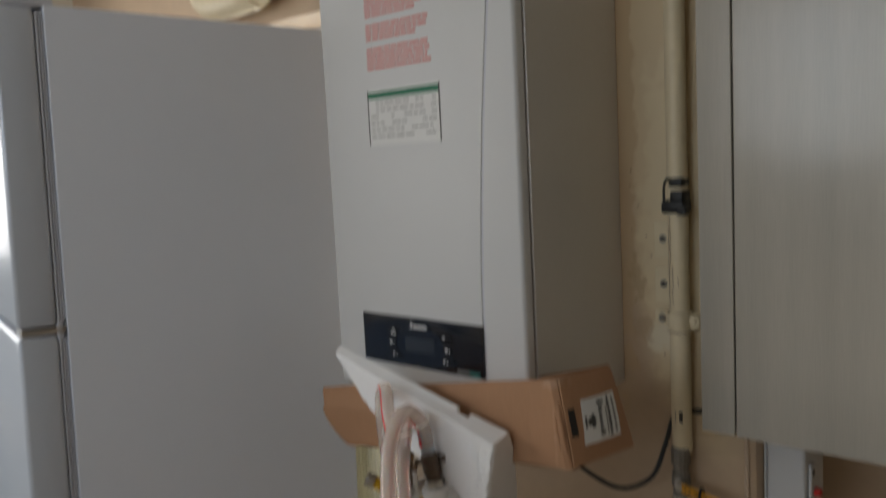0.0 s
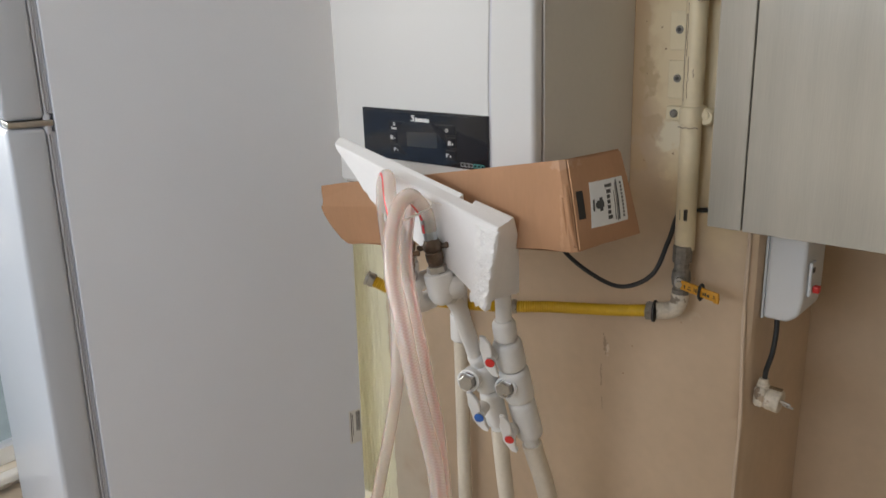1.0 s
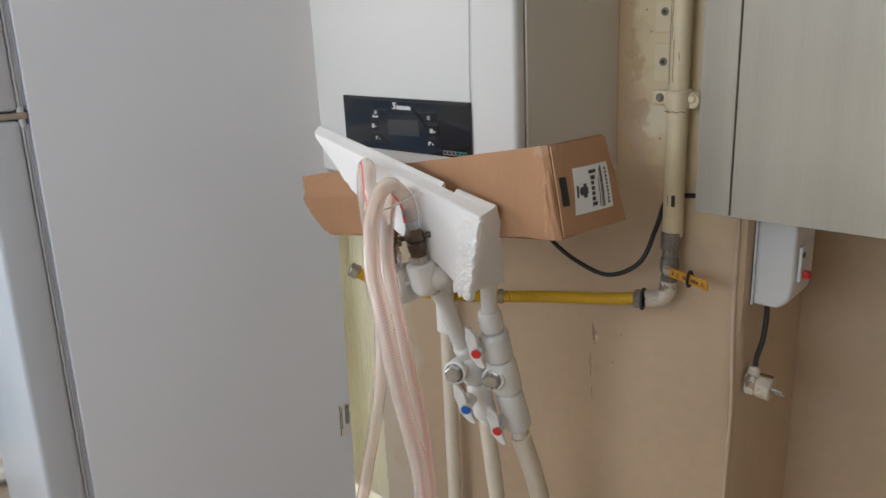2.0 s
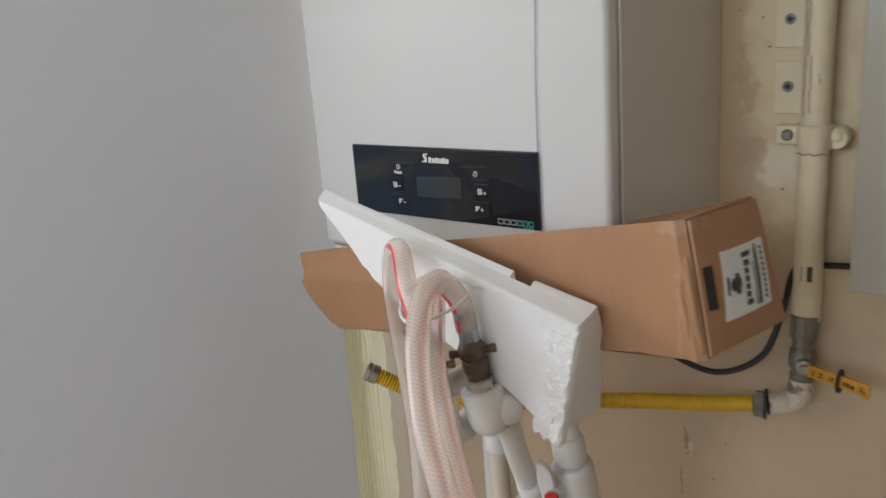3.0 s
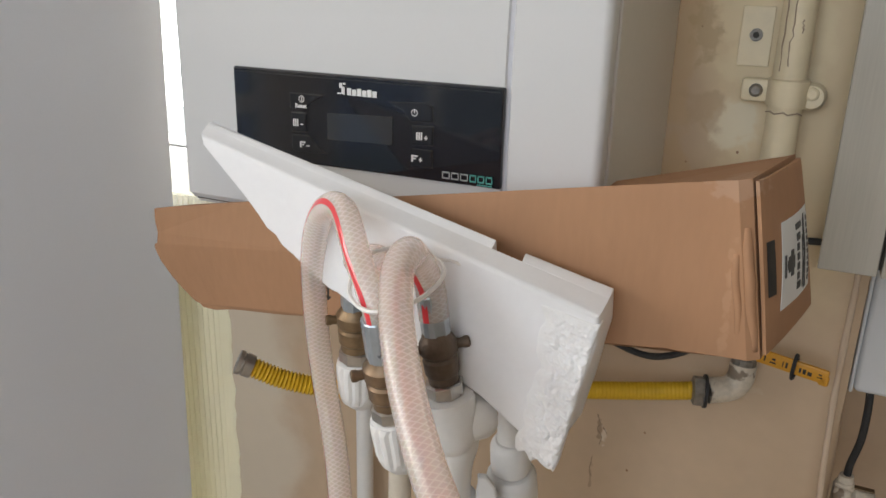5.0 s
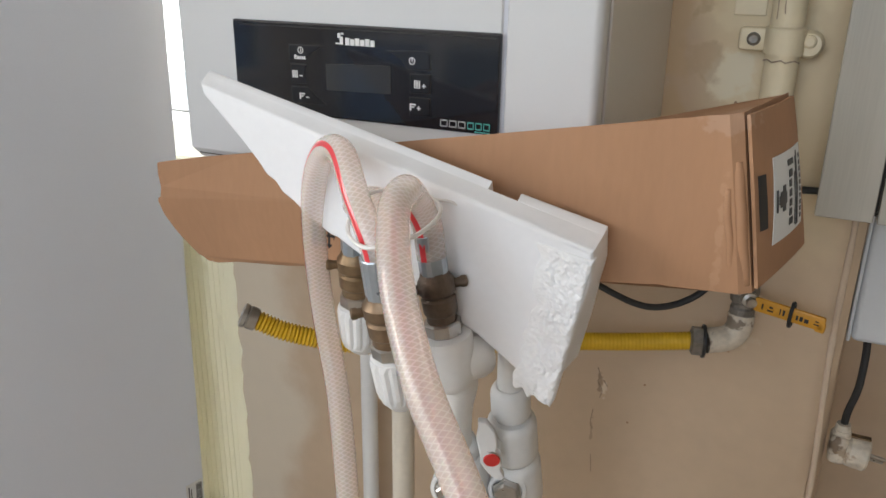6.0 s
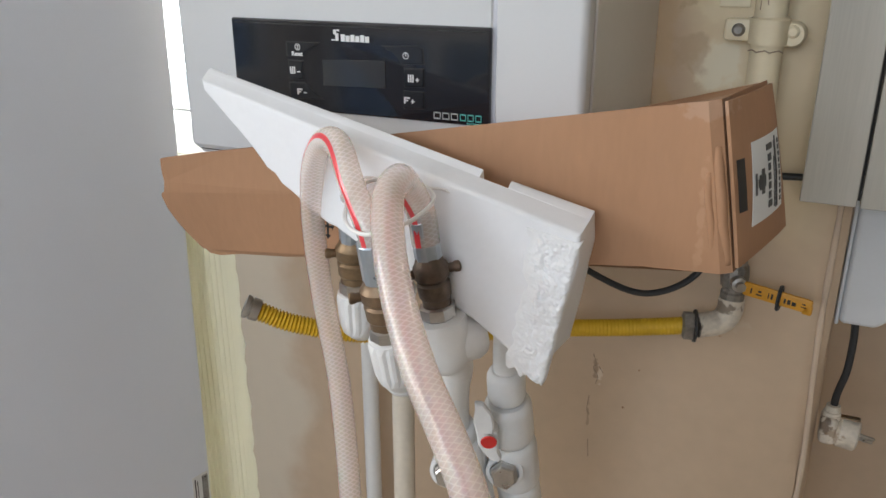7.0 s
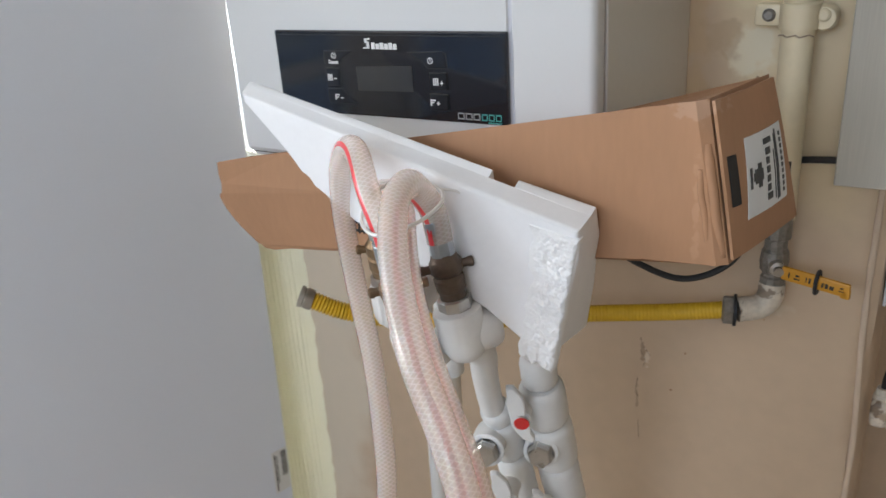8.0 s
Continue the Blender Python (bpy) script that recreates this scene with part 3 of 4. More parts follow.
def build_boiler():
    b = empty("gas_boiler", (0.007, 0.13, BOT), "white wall-hung gas boiler with a black control panel", "boiler")
    part("casing", block((-0.196, 0.0235, BOT + 0.002), (0.2105, WALL, BTOP), 0.002), M["casing"], b, "grey-white sheet steel side casing")
    # dark block paints the shade in the gap behind the front cover
    part("joint", block((-0.190, 0.004, BOT + 0.006), (0.1985, 0.026, BTOP - 0.004)), M["near_black"], b, "dark shadow joint")

    def seam(z):
        return 0.1325 + max(0.0, z - 1.42) ** 1.6 * 0.115

    # front cover in two mouldings that meet at a curved joint; the cover is cut round the panel
    zs = [BOT + 0.012 + (BTOP - BOT - 0.024) * k / 24 for k in range(25)]

    def moulding(x_at, edge_x, sign, name, label):
        """From the joint to the rounded outer edge; sign says on which side that edge lies."""
        bm = bmesh.new()
        rows = []
        prof = [(0.0, 0.018), (0.0, 0.007)] + [(0.007 - 0.007 * math.cos(a), 0.007 - 0.007 * math.sin(a)) for a in [radians(15 * k) for k in range(1, 6)]] + [(0.007, 0.0)]
        for z in [BOT + 0.002] + zs + [BTOP - 0.002]:
            inset = 0.010 if z in (BOT + 0.002, BTOP - 0.002) else 0.0
            row = [bm.verts.new((edge_x - sign * (dx + inset * 0.5), min(0.018, dy + inset * 0.8), z)) for dx, dy in prof]
            e = x_at(z)
            row.append(bm.verts.new((e + sign * 0.003, 0.0 + inset * 0.8, z)))
            row.append(bm.verts.new((e + sign * 0.0006, 0.003 + inset * 0.8, z)))
            row.append(bm.verts.new((e + sign * 0.0006, 0.018, z)))
            rows.append(row)
        for a, c in zip(rows, rows[1:]):
            for i in range(len(a) - 1):
                bm.faces.new((a[i], a[i + 1], c[i + 1], c[i]))
            bm.faces.new((a[-1], a[0], c[0], c[-1]))
        bm.faces.new(rows[0])
        bm.faces.new(rows[-1])
        return part(name, bm, M["white_enamel"], b, label, True)

    moulding(seam, -0.200, -1, "front_cover", "glossy white front cover")
    moulding(seam, 0.2095, 1, "side_trim", "glossy white rounded side moulding")
    part("seam_backing", slab([(seam(z) - 0.004, z) for z in zs] + [(seam(z) + 0.004, z) for z in zs[::-1]], 0.0016, 0.0036), M["gasket"], b, "grey joint line")
    # control panel, standing a little proud
    P = part("control_panel", slab([(-0.131, 1.319), (0.131, 1.319), (0.131, 1.4), (-0.131, 1.4)], -0.0035, 0.002, 0.0016, 2), M["black_gloss"], b, "glossy black control panel")
    y = -0.0036

    def pt(u, v):
        return (-0.131 + 0.262 * u, 1.4 - 0.081 * v)

    def key(name, pts):
        c = Vector((sum(p[0] for p in pts) / len(pts), sum(p[1] for p in pts) / len(pts)))
        rim = [pt(*(c + (Vector(p) - c) * 1.07)) for p in pts]
        k = part(name, slab([pt(*p) for p in pts], y - 0.0012, y + 0.0002, 0.0005, 1), M["key"], P, "black moulded key")
        part("recess", slab(rim, y - 0.0003, y + 0.0003), M["key_rim"], k)
        return k

    k1 = key("key", [(0.237, 0.24), (0.37, 0.232), (0.315, 0.335), (0.30, 0.40), (0.237, 0.395)])
    k2 = key("key", [(0.240, 0.444), (0.303, 0.444), (0.295, 0.54), (0.300, 0.64), (0.240, 0.65)])
    k3 = key("key", [(0.240, 0.69), (0.305, 0.685), (0.335, 0.77), (0.375, 0.855), (0.250, 0.865), (0.240, 0.83)])
    k4 = key("key", [(0.615, 0.235), (0.745, 0.215), (0.765, 0.245), (0.769, 0.395), (0.690, 0.405), (0.665, 0.31)])
    k5 = key("key", [(0.698, 0.455), (0.769, 0.446), (0.769, 0.632), (0.698, 0.642)])
    k6 = key("key", [(0.695, 0.69), (0.769, 0.69), (0.769, 0.865), (0.695, 0.875)])
    part("display", slab([pt(0.380, 0.415), pt(0.626, 0.385), pt(0.626, 0.68), pt(0.380, 0.70)], y - 0.0006, y + 0.0002, 0.0003, 1), M["lcd"], P, "dark glass display")
    yp = y - 0.0015

    def icon(parent, rects, ring=None):
        bm = bars([(*pt(a, d), *pt(c, e)) for a, e, c, d in rects], yp, yp + 0.0004)
        if ring:
            u, v, r = ring
            cx, cz = pt(u, v)
            tube([(cx + r * math.cos(2 * math.pi * k / 16), yp, cz + r * math.sin(2 * math.pi * k / 16)) for k in range(17)], 0.0004, 6, bm)
        part("symbol", bm, M["print_white"], parent, kind="stuff")

    icon(k1, [(0.2825, 0.27, 0.2855, 0.31)], (0.284, 0.29, 0.0026))
    part("symbol", moved(lettering("Reset", 0.0052), Matrix.Translation((pt(0.258, 0.385)[0], yp, pt(0.258, 0.385)[1]))), M["print_white"], k1)
    for k, u0, sgn in ((k2, 0.247, 0), (k5, 0.713, 1)):
        rects = [(u0 + i * 0.008, 0.51, u0 + 0.005 + i * 0.008, 0.59) for i in range(3)] + [(u0 + 0.028, 0.557, u0 + 0.041, 0.569)]
        if sgn:
            rects.append((u0 + 0.0325, 0.54, u0 + 0.0365, 0.585))
        icon(k, rects)
    for k, u0, sgn in ((k3, 0.272, 0), (k6, 0.697, 1)):
        rects = [(u0, 0.76, u0 + 0.006, 0.82), (u0, 0.75, u0 + 0.022, 0.768), (u0 + 0.004, 0.778, u0 + 0.016, 0.793), (u0 + 0.026, 0.788, u0 + 0.039, 0.80)]
        if sgn:
            rects.append((u0 + 0.0305, 0.77, u0 + 0.0345, 0.815))
        icon(k, rects)
    icon(k4, [(0.7045, 0.28, 0.7075, 0.325)], (0.706, 0.318, 0.0026))
    # maker's mark and model mark as plain bars
    rects = [pt(0.432, 0.135) + pt(0.443, 0.085), pt(0.440, 0.20) + pt(0.452, 0.12), pt(0.446, 0.10) + pt(0.455, 0.08), pt(0.424, 0.20) + pt(0.438, 0.185)]
    rects += [pt(0.461 + 0.0188 * k, 0.205) + pt(0.461 + 0.0188 * k + 0.0155, 0.13 + 0.012 * (k % 2)) for k in range(6)]
    part("maker_mark", bars(rects, yp, yp + 0.0006), M["print_white"], P, "white mark of plain bars", kind="stuff")

    def outline_bars(x0, n, w):
        r = []
        for k in range(n):
            u = x0 + k * (w + 0.005)
            r += [pt(u, 0.955) + pt(u + w, 0.941), pt(u, 0.894) + pt(u + w, 0.88), pt(u, 0.955) + pt(u + 0.003, 0.88), pt(u + w - 0.003, 0.955) + pt(u + w, 0.88)]
        return r

    part("model_mark", bars(outline_bars(0.806, 3, 0.026), yp, yp + 0.0006), M["print_grey"], P, "pale outline mark", kind="stuff")
    part("model_mark", bars(outline_bars(0.900, 3, 0.022) + [pt(0.925 + 0.0075 * k, 0.983) + pt(0.9305 + 0.0075 * k, 0.968) for k in range(7)], yp, yp + 0.0006), M["print_teal"], P, "teal outline mark", kind="stuff")
    part("shine_line", bars([pt(0.02, 0.055) + pt(0.985, 0.045)], y - 0.0004, y + 0.0002), M["key_rim"], P)
    # stickers higher up on the cover
    st = part("sticker", slab([(-0.09, 1.677), (0.067, 1.677), (0.067, 1.765), (-0.09, 1.765)], -0.0006, 0.0004), M["paper"], b, "white sticker with a green header")
    part("print", bars([(-0.088, 1.751, 0.065, 1.762)], -0.0010, -0.0005), M["print_green"], st)
    random.seed(8)
    rects = []
    for r in range(6):
        z = 1.742 - r * 0.0105
        x = -0.084
        while x < 0.055:
            w = random.uniform(0.006, 0.02)
            if random.random() < 0.75:
                rects.append((x, z, min(x + w, 0.06), z + 0.0035))
            x += w + 0.003
    part("print", bars(rects, -0.0010, -0.0005), M["print_grey"], st, kind="stuff")
    for x in (-0.0902, 0.0655):
        part("border_line", bars([(x, 1.678, x + 0.0017, 1.764)], -0.0010, -0.0005), M["print_black"], st)
    red = bmesh.new()
    for r in range(17):
        if r in (3, 8, 12):
            continue
        z = 1.945 - r * 0.0092
        x, end = -0.086, 0.054 - (0.03 if r in (7, 11) else random.uniform(0, 0.012))
        while x < end:
            w = random.uniform(0.007, 0.024)
            block((x, -0.0007, z), (min(x + w, end), 0.0003, z + 0.0048), bm=red)
            x += w + 0.0022
    part("warning_print", red, M["print_red"], b, "block of red warning print", kind="stuff")


build_boiler()

# ---- wall cupboard ----


def build_cupboard():
    c = empty("wall_cupboard", (0.74, 0.38, 1.23), "pale grey laminate wall cupboard over the niche", "cupboard")
    part("carcass", block((0.429, 0.228, 1.233), (1.10, 0.555, 2.2), 0.001), M["laminate"], c)
    part("filler_panel", block((0.374, 0.205, 1.229), (0.4240, 0.225, 2.2), 0.0015), M["laminate"], c)
    part("door", block((0.4272, 0.203, 1.229), (1.02, 0.225, 2.2), 0.0015), M["laminate"], c)
    # dark strip paints the shade in the gap beside the door
    part("seam_shadow", block((0.4243, 0.2205, 1.232), (0.4269, 0.225, 2.2)), M["near_black"], c)


build_cupboard()

# ---- gas pipe ----
PX, PY = 0.3225, 0.246


def build_gas_pipe():
    p = empty("gas_pipe", (PX, PY, 1.19), "cream painted steel gas pipe clipped to the wall", "pipe")
    part("pipe", lathe((PX, PY, 1.175), (0, 0, 1), [(0, 0.0155), (1.2, 0.0155), (1.325, 0.0155)], 20), M["pipe_paint"], p, "", True)
    part("paint_chip", block((PX - 0.004, PY - 0.0152, 1.224), (PX + 0.008, PY - 0.010, 1.242), 0.001), M["near_black"], p, "chipped dark spot")
    for turn, z0, z1 in ((2.25, 1.405, 1.53), (1.75, 1.41, 1.47), (2.0, 1.47, 1.545), (1.2, 1.44, 1.452)):
        line = []
        for k in range(12):
            q = turn + 0.16 * noise.noise(Vector((turn * 7, k * 0.9, 0)))
            line.append((PX + 0.0155 * math.cos(q), PY - 0.0155 * math.sin(q), z0 + (z1 - z0) * k / 11))
        part("paint_crack", tube(line, lambda h: max(0.0002, 0.0006 + 0.0007 * noise.noise(Vector((h * 150, 4.0, 0)))), 5), M["crack"], p, "flaked crack in the paint")
    # strap clip with two ears
    clip = part("pipe_clip", tube(smooth_line([(PX - 0.017, WALL - 0.012, 1.385), (PX - 0.0165, PY - 0.004, 1.385), (PX - 0.010, PY - 0.0155, 1.385), (PX, PY - 0.0185, 1.385), (PX + 0.010, PY - 0.0155, 1.385), (PX + 0.0165, PY - 0.004, 1.385), (PX + 0.017, WALL - 0.012, 1.385)], 4), 0.002, 4), M["pipe_paint"], p, "painted strap clip", True)
    for v in clip.data.vertices:
        v.co.z = 1.385 + (v.co.z - 1.385) * 8.5
    for x0, x1, xs in ((PX - 0.042, PX - 0.014, PX - 0.028), (PX + 0.012, PX + 0.034, PX + 0.022)):
        part("paint_crack", tube([(PX - 0.016 + 0.004 * k, PY - 0.0165 + 0.0004 * (k - 4) ** 2, 1.3665 + 0.0012 * math.sin(k * 2.1)) for k in range(9)], 0.0007, 5), M["crack"], clip) if xs < PX else None
        shape = block((x0, WALL - 0.026, 1.374), (x1, WALL - 0.012, 1.396), 0.004)
        if xs > PX:
            shape = lathe((xs, WALL - 0.010, 1.382), (0, -1, 0), [(0, 0.0130), (0.012, 0.0130), (0.016, 0.0105)], 18, block((x0, WALL - 0.024, 1.372), (xs, WALL - 0.012, 1.393), 0.003))
        ear = part("ear", shape, M["pipe_paint"], clip, "", True)
        part("screw", lathe((xs, WALL - 0.026, 1.385), (0, -1, 0), [(0, 0.0065), (0.002, 0.006), (0.0035, 0.004)], 14), M["dirty_steel"] if xs < PX else M["pipe_paint"], clip, "", True)
    bm = block((PX - 0.019, PY - 0.020, 1.550), (PX + 0.018, PY + 0.012, 1.570), 0.005)
    block((PX - 0.004, PY - 0.020, 1.566), (PX + 0.017, PY + 0.010, 1.585), 0.004, bm=bm)
    block((PX - 0.006, PY - 0.019, 1.590), (PX + 0.016, PY + 0.010, 1.604), 0.004, bm=bm)
    tube(smooth_line([(PX - 0.015, PY - 0.014, 1.566), (PX - 0.0165, PY - 0.012, 1.580), (PX - 0.015, PY - 0.013, 1.594), (PX - 0.008, PY - 0.0165, 1.602), (PX, PY - 0.018, 1.599)], 5), 0.0020, 8, bm)
    part("old_clip", bm, M["black_rubber"], p, "black torn rubber clip", True)
    part("old_clip_lug", block((PX + 0.008, PY - 0.024, 1.548), (PX + 0.024, PY - 0.008, 1.562), 0.003), M["black_rubber"], p)
    # old mounting plates beside the pipe
    for z in (1.435, 1.507):
        pl = empty("mounting_plate", (0.286, WALL, z - 0.025), "painted-over mounting plate with a screw", "bracket", "plates beside the pipe")
        part("plate", block((0.271, WALL - 0.0025, z - 0.03), (0.301, WALL + 0.004, z + 0.027), 0.001), M["pipe_paint"], pl)
        part("screw", lathe((0.286, WALL - 0.0025, z), (0, -1, 0), [(0, 0.0062), (0.001, 0.006), (0.001, 0.0035)], 14), M["dirty_steel"], pl, "", True)
        # dark disc paints the shade inside the hole
        part("screw_hole", lathe((0.286, WALL - 0.0035, z), (0, -1, 0), [(0, 0.003), (0.0006, 0.003)], 12), M["near_black"], pl)
    # ball valve below the pipe
    v = empty("gas_valve", (PX, PY, 1.10), "worn nickel ball valve with an orange lever", "valve")
    part("valve_body", lathe((PX, PY - 0.006, 1.098), (0, 0, 1), [(0, 0.0130), (0.012, 0.0130), (0.014, 0.0115), (0.018, 0.0115), (0.020, 0.0140), (0.030, 0.0152), (0.042, 0.0140), (0.046, 0.0118), (0.056, 0.0118), (0.058, 0.0150), (0.080, 0.0150), (0.084, 0.0140)], 12), M["dirty_steel"], v)
    stem = part("stem", lathe((PX + 0.004, PY - 0.018, 1.127), (0.35, -1, 0), [(0, 0.008), (0.010, 0.008), (0.012, 0.005), (0.018, 0.005)], 12), M["steel"], v, "", True)
    a, bq = Vector((PX + 0.002, 0.218, 1.127)), Vector((PX + 0.086, 0.200, 1.1215))
    d = (bq - a).normalized()
    side = Vector((0, 0, 1)) - d * d.z
    m = Matrix((d, Vector((0, 1, 0)) - d * d.y, side.normalized())).transposed().to_4x4()
    m.translation = a
    lever = part("lever", moved(block((0.010, -0.0025, -0.0078), (0.079, 0.0025, 0.0078), 0.0024, bm=block((0.070, -0.0025, -0.0095), (0.080, 0.0025, 0.002), 0.0024)), m), M["orange"], v, "orange plastic-sleeved lever", True)
    part("lever_ring", moved(tube([(0.047, 0.006 * math.cos(q), 0.0125 * math.sin(q)) for q in [2 * math.pi * k / 14 for k in range(15)]], 0.0022, 6), m), M["black_rubber"], lever, "black rubber ring", True)
    part("print", moved(bars([(0.018, -0.003, 0.0195, 0.003), (0.024, -0.003, 0.030, -0.0015), (0.0255, 0.0005, 0.029, 0.0025), (0.036, -0.003, 0.037, 0.003), (0.039, -0.003, 0.041, 0.003), (0.052, -0.003, 0.054, 0.002), (0.0555, -0.003, 0.0585, 0.002), (0.060, -0.003, 0.064, 0.001), (0.069, -0.002, 0.074, -0.001), (0.070, 0.001, 0.073, 0.0025)], -0.003, -0.0024), m), M["print_black"], lever)
    # painted elbow to the left
    el = part("elbow", tube(smooth_line([(PX, PY - 0.006, 1.102), (PX - 0.001, PY - 0.008, 1.086), (PX - 0.010, PY - 0.012, 1.074), (PX - 0.031, PY - 0.024, 1.071)], 6), 0.0138, 18), M["aged_plastic"], v, "paint-smeared elbow", True)
    return el


build_gas_pipe()


def build_gas_hose():
    h = empty("gas_hose", (0.27, 0.22, 1.074), "yellow corrugated gas hose with one loose end", "hose")
    line = smooth_line([(0.283, 0.219, 1.0705), (0.22, 0.204, 1.0615), (0.13, 0.167, 1.0575), (0.04, 0.115, 1.055), (-0.04, 0.062, 1.062), (-0.10, 0.022, 1.079), (-0.135, 0.0, 1.098)], 22)
    period = 0.0041
    dense = []
    for a, b in zip(line, line[1:]):
        for k in range(3):
            dense.append(a.lerp(b, k / 3))
    dense.append(line[-1])
    part("corrugated_tube", tube(dense, lambda s: 0.0098 + 0.0011 * min(1.0, max(0.3, 4.5 * s - 0.3)) * math.cos(2 * math.pi * s / period), 14), M["yellow"], h, "", True)
    d = Vector((-0.035, -0.022, 0.019)).normalized()
    e = part("end_sleeve", lathe(Vector((-0.132, 0.002, 1.0965)), d, [(0, 0.0118), (0.002, 0.0124), (0.009, 0.0124), (0.010, 0.0112), (0.011, 0.0112), (0.012, 0.0128), (0.016, 0.0128), (0.017, 0.0095), (0.010, 0.0085)], 20), M["steel"], h, "bright steel end sleeve", True)
    n = part("union_nut", lathe(Vector((0.276, 0.217, 1.0705)), (1, 0.25, 0), [(0, 0.011), (0.002, 0.0165), (0.012, 0.0165), (0.014, 0.013)], 6), M["dirty_steel"], h, "hexagonal union nut")
    part("hose_collar", lathe(Vector((0.068, 0.133, 1.0552)), (0.84, 0.54, 0.0), [(0, 0.0105), (0.001, 0.0125), (0.008, 0.0125), (0.009, 0.0105)], 16), M["steel"], h, "grey steel collar", True)
    part("washer", lathe(Vector((0.288, 0.220, 1.0708)), (1, 0.25, 0), [(0, 0.018), (0.003, 0.018)], 18), M["black_rubber"], h, "", True)


build_gas_hose()

# ---- cables ----


def cable(name, pts, r, label):
    return thing(name, tube(smooth_line(pts, 10), r, 10), M["black_rubber"], label, "cable", True)


cable("boiler_cable", [(0.06, 0.20, 1.262), (0.085, 0.20, 1.20), (0.129, 0.2, 1.149), (0.185, 0.2, 1.118), (0.238, 0.205, 1.106), (0.285, 0.215, 1.133), (0.30, 0.235, 1.185), (0.303, 0.262, 1.225), (0.33, 0.264, 1.235), (0.40, 0.258, 1.242)], 0.0037, "black mains cable looping from the boiler to the cupboard")


def build_switch():
    s = empty("fused_switch", (0.407, 0.33, 1.07), "white plastic switch box with a red rocker under the cupboard", "switch")
    part("back_plate", block((0.4285, 0.302, 1.066), (0.4325, 0.40, 1.232), 0.0015), M["white_plastic"], s)
    part("housing", slab([(0.4328, 1.068), (0.470, 1.068), (0.486, 1.082), (0.490, 1.105), (0.490, 1.225), (0.4328, 1.225)], 0.300, 0.39, 0.006, 3), M["white_plastic"], s, "", True)
    r = part("rocker_frame", block((0.4905, 0.312, 1.112), (0.496, 0.334, 1.166), 0.002), M["white_plastic"], s)
    part("rocker", block((0.496, 0.319, 1.117), (0.506, 0.331, 1.128), 0.002), M["red"], r, "red rocker")
    part("rocker_mark", block((0.496, 0.314, 1.15), (0.4975, 0.322, 1.158), 0.0004), M["near_black"], r)


build_switch()
cable("plug_cable", [(0.450, 0.315, 1.075), (0.452, 0.312, 1.045), (0.451, 0.306, 1.01), (0.445, 0.302, 0.978), (0.445, 0.300, 0.950)], 0.0042, "black cable hanging from the switch box to a plug")


def build_plug():
    p = empty("mains_plug", (0.445, 0.30, 0.92), "stained cream mains plug hanging on its cable", "plug")
    part("body", block((0.433, 0.284, 0.921), (0.452, 0.316, 0.955), 0.006, 3), M["aged_plastic"], p, "", True)
    part("face", lathe((0.450, 0.30, 0.936), (1, 0, -0.12), [(0, 0.0145), (0.004, 0.0185), (0.022, 0.0185), (0.024, 0.0165)], 20), M["aged_plastic"], p, "", True)
    part("cable_collar", lathe((0.444, 0.30, 0.951), (0, 0, 1), [(0, 0.0105), (0.004, 0.0105), (0.005, 0.0095), (0.008, 0.0095), (0.009, 0.0085), (0.016, 0.0075)], 16), M["aged_plastic"], p, "", True)
    part("earth_strip", block((0.452, 0.296, 0.9535), (0.474, 0.304, 0.9555), 0.0006), M["brass"], p)
    for dy, dz in ((-0.007, 0.006), (0.007, -0.006)):
        part("pin", lathe((0.472, 0.30 + dy, 0.933 + dz), (1, 0, -0.12), [(0, 0.0023), (0.017, 0.0023), (0.019, 0.0014)], 10), M["steel"], p, "", True)


build_plug()

# ---- water pipes and valves under the boiler ----


def row_pipe(name, pts, r, mat, label):
    return thing(name, tube(smooth_line(pts, 8), r, 18), mat, label, "pipe", True)


def lever_handle(parent, at, disc, tilt):
    """A white butterfly lever with a coloured disc."""
    m = Matrix.Translation(at) @ pose(0, 0, 0, 12, tilt, 20)
    out = [(0.000, 0.012), (0.006, 0.010), (0.009, 0.020), (0.010, 0.034), (0.005, 0.048), (-0.002, 0.050), (-0.004, 0.040), (-0.008, 0.030), (-0.009, 0.012), (-0.011, 0.0), (-0.008, -0.012), (-0.004, -0.022), (0.003, -0.027), (0.007, -0.022), (0.005, -0.012), (0.008, -0.004)]
    h = part("lever", moved(slab([(x, z) for x, z in out], -0.004, 0.003, 0.0012, 1), m), M["ppr"], parent, "white plastic lever", True)
    part("disc", moved(lathe((0.0, -0.004, 0.002), (0, -1, 0), [(0, 0.0078), (0.0012, 0.0072)], 18), m), M[disc], h, disc + " disc")
    part("hub", moved(lathe((0.0, 0.002, 0.004), (0, 1, 0), [(0, 0.009), (0.012, 0.010), (0.02, 0.012)], 16), m), M["ppr"], h, "", True)


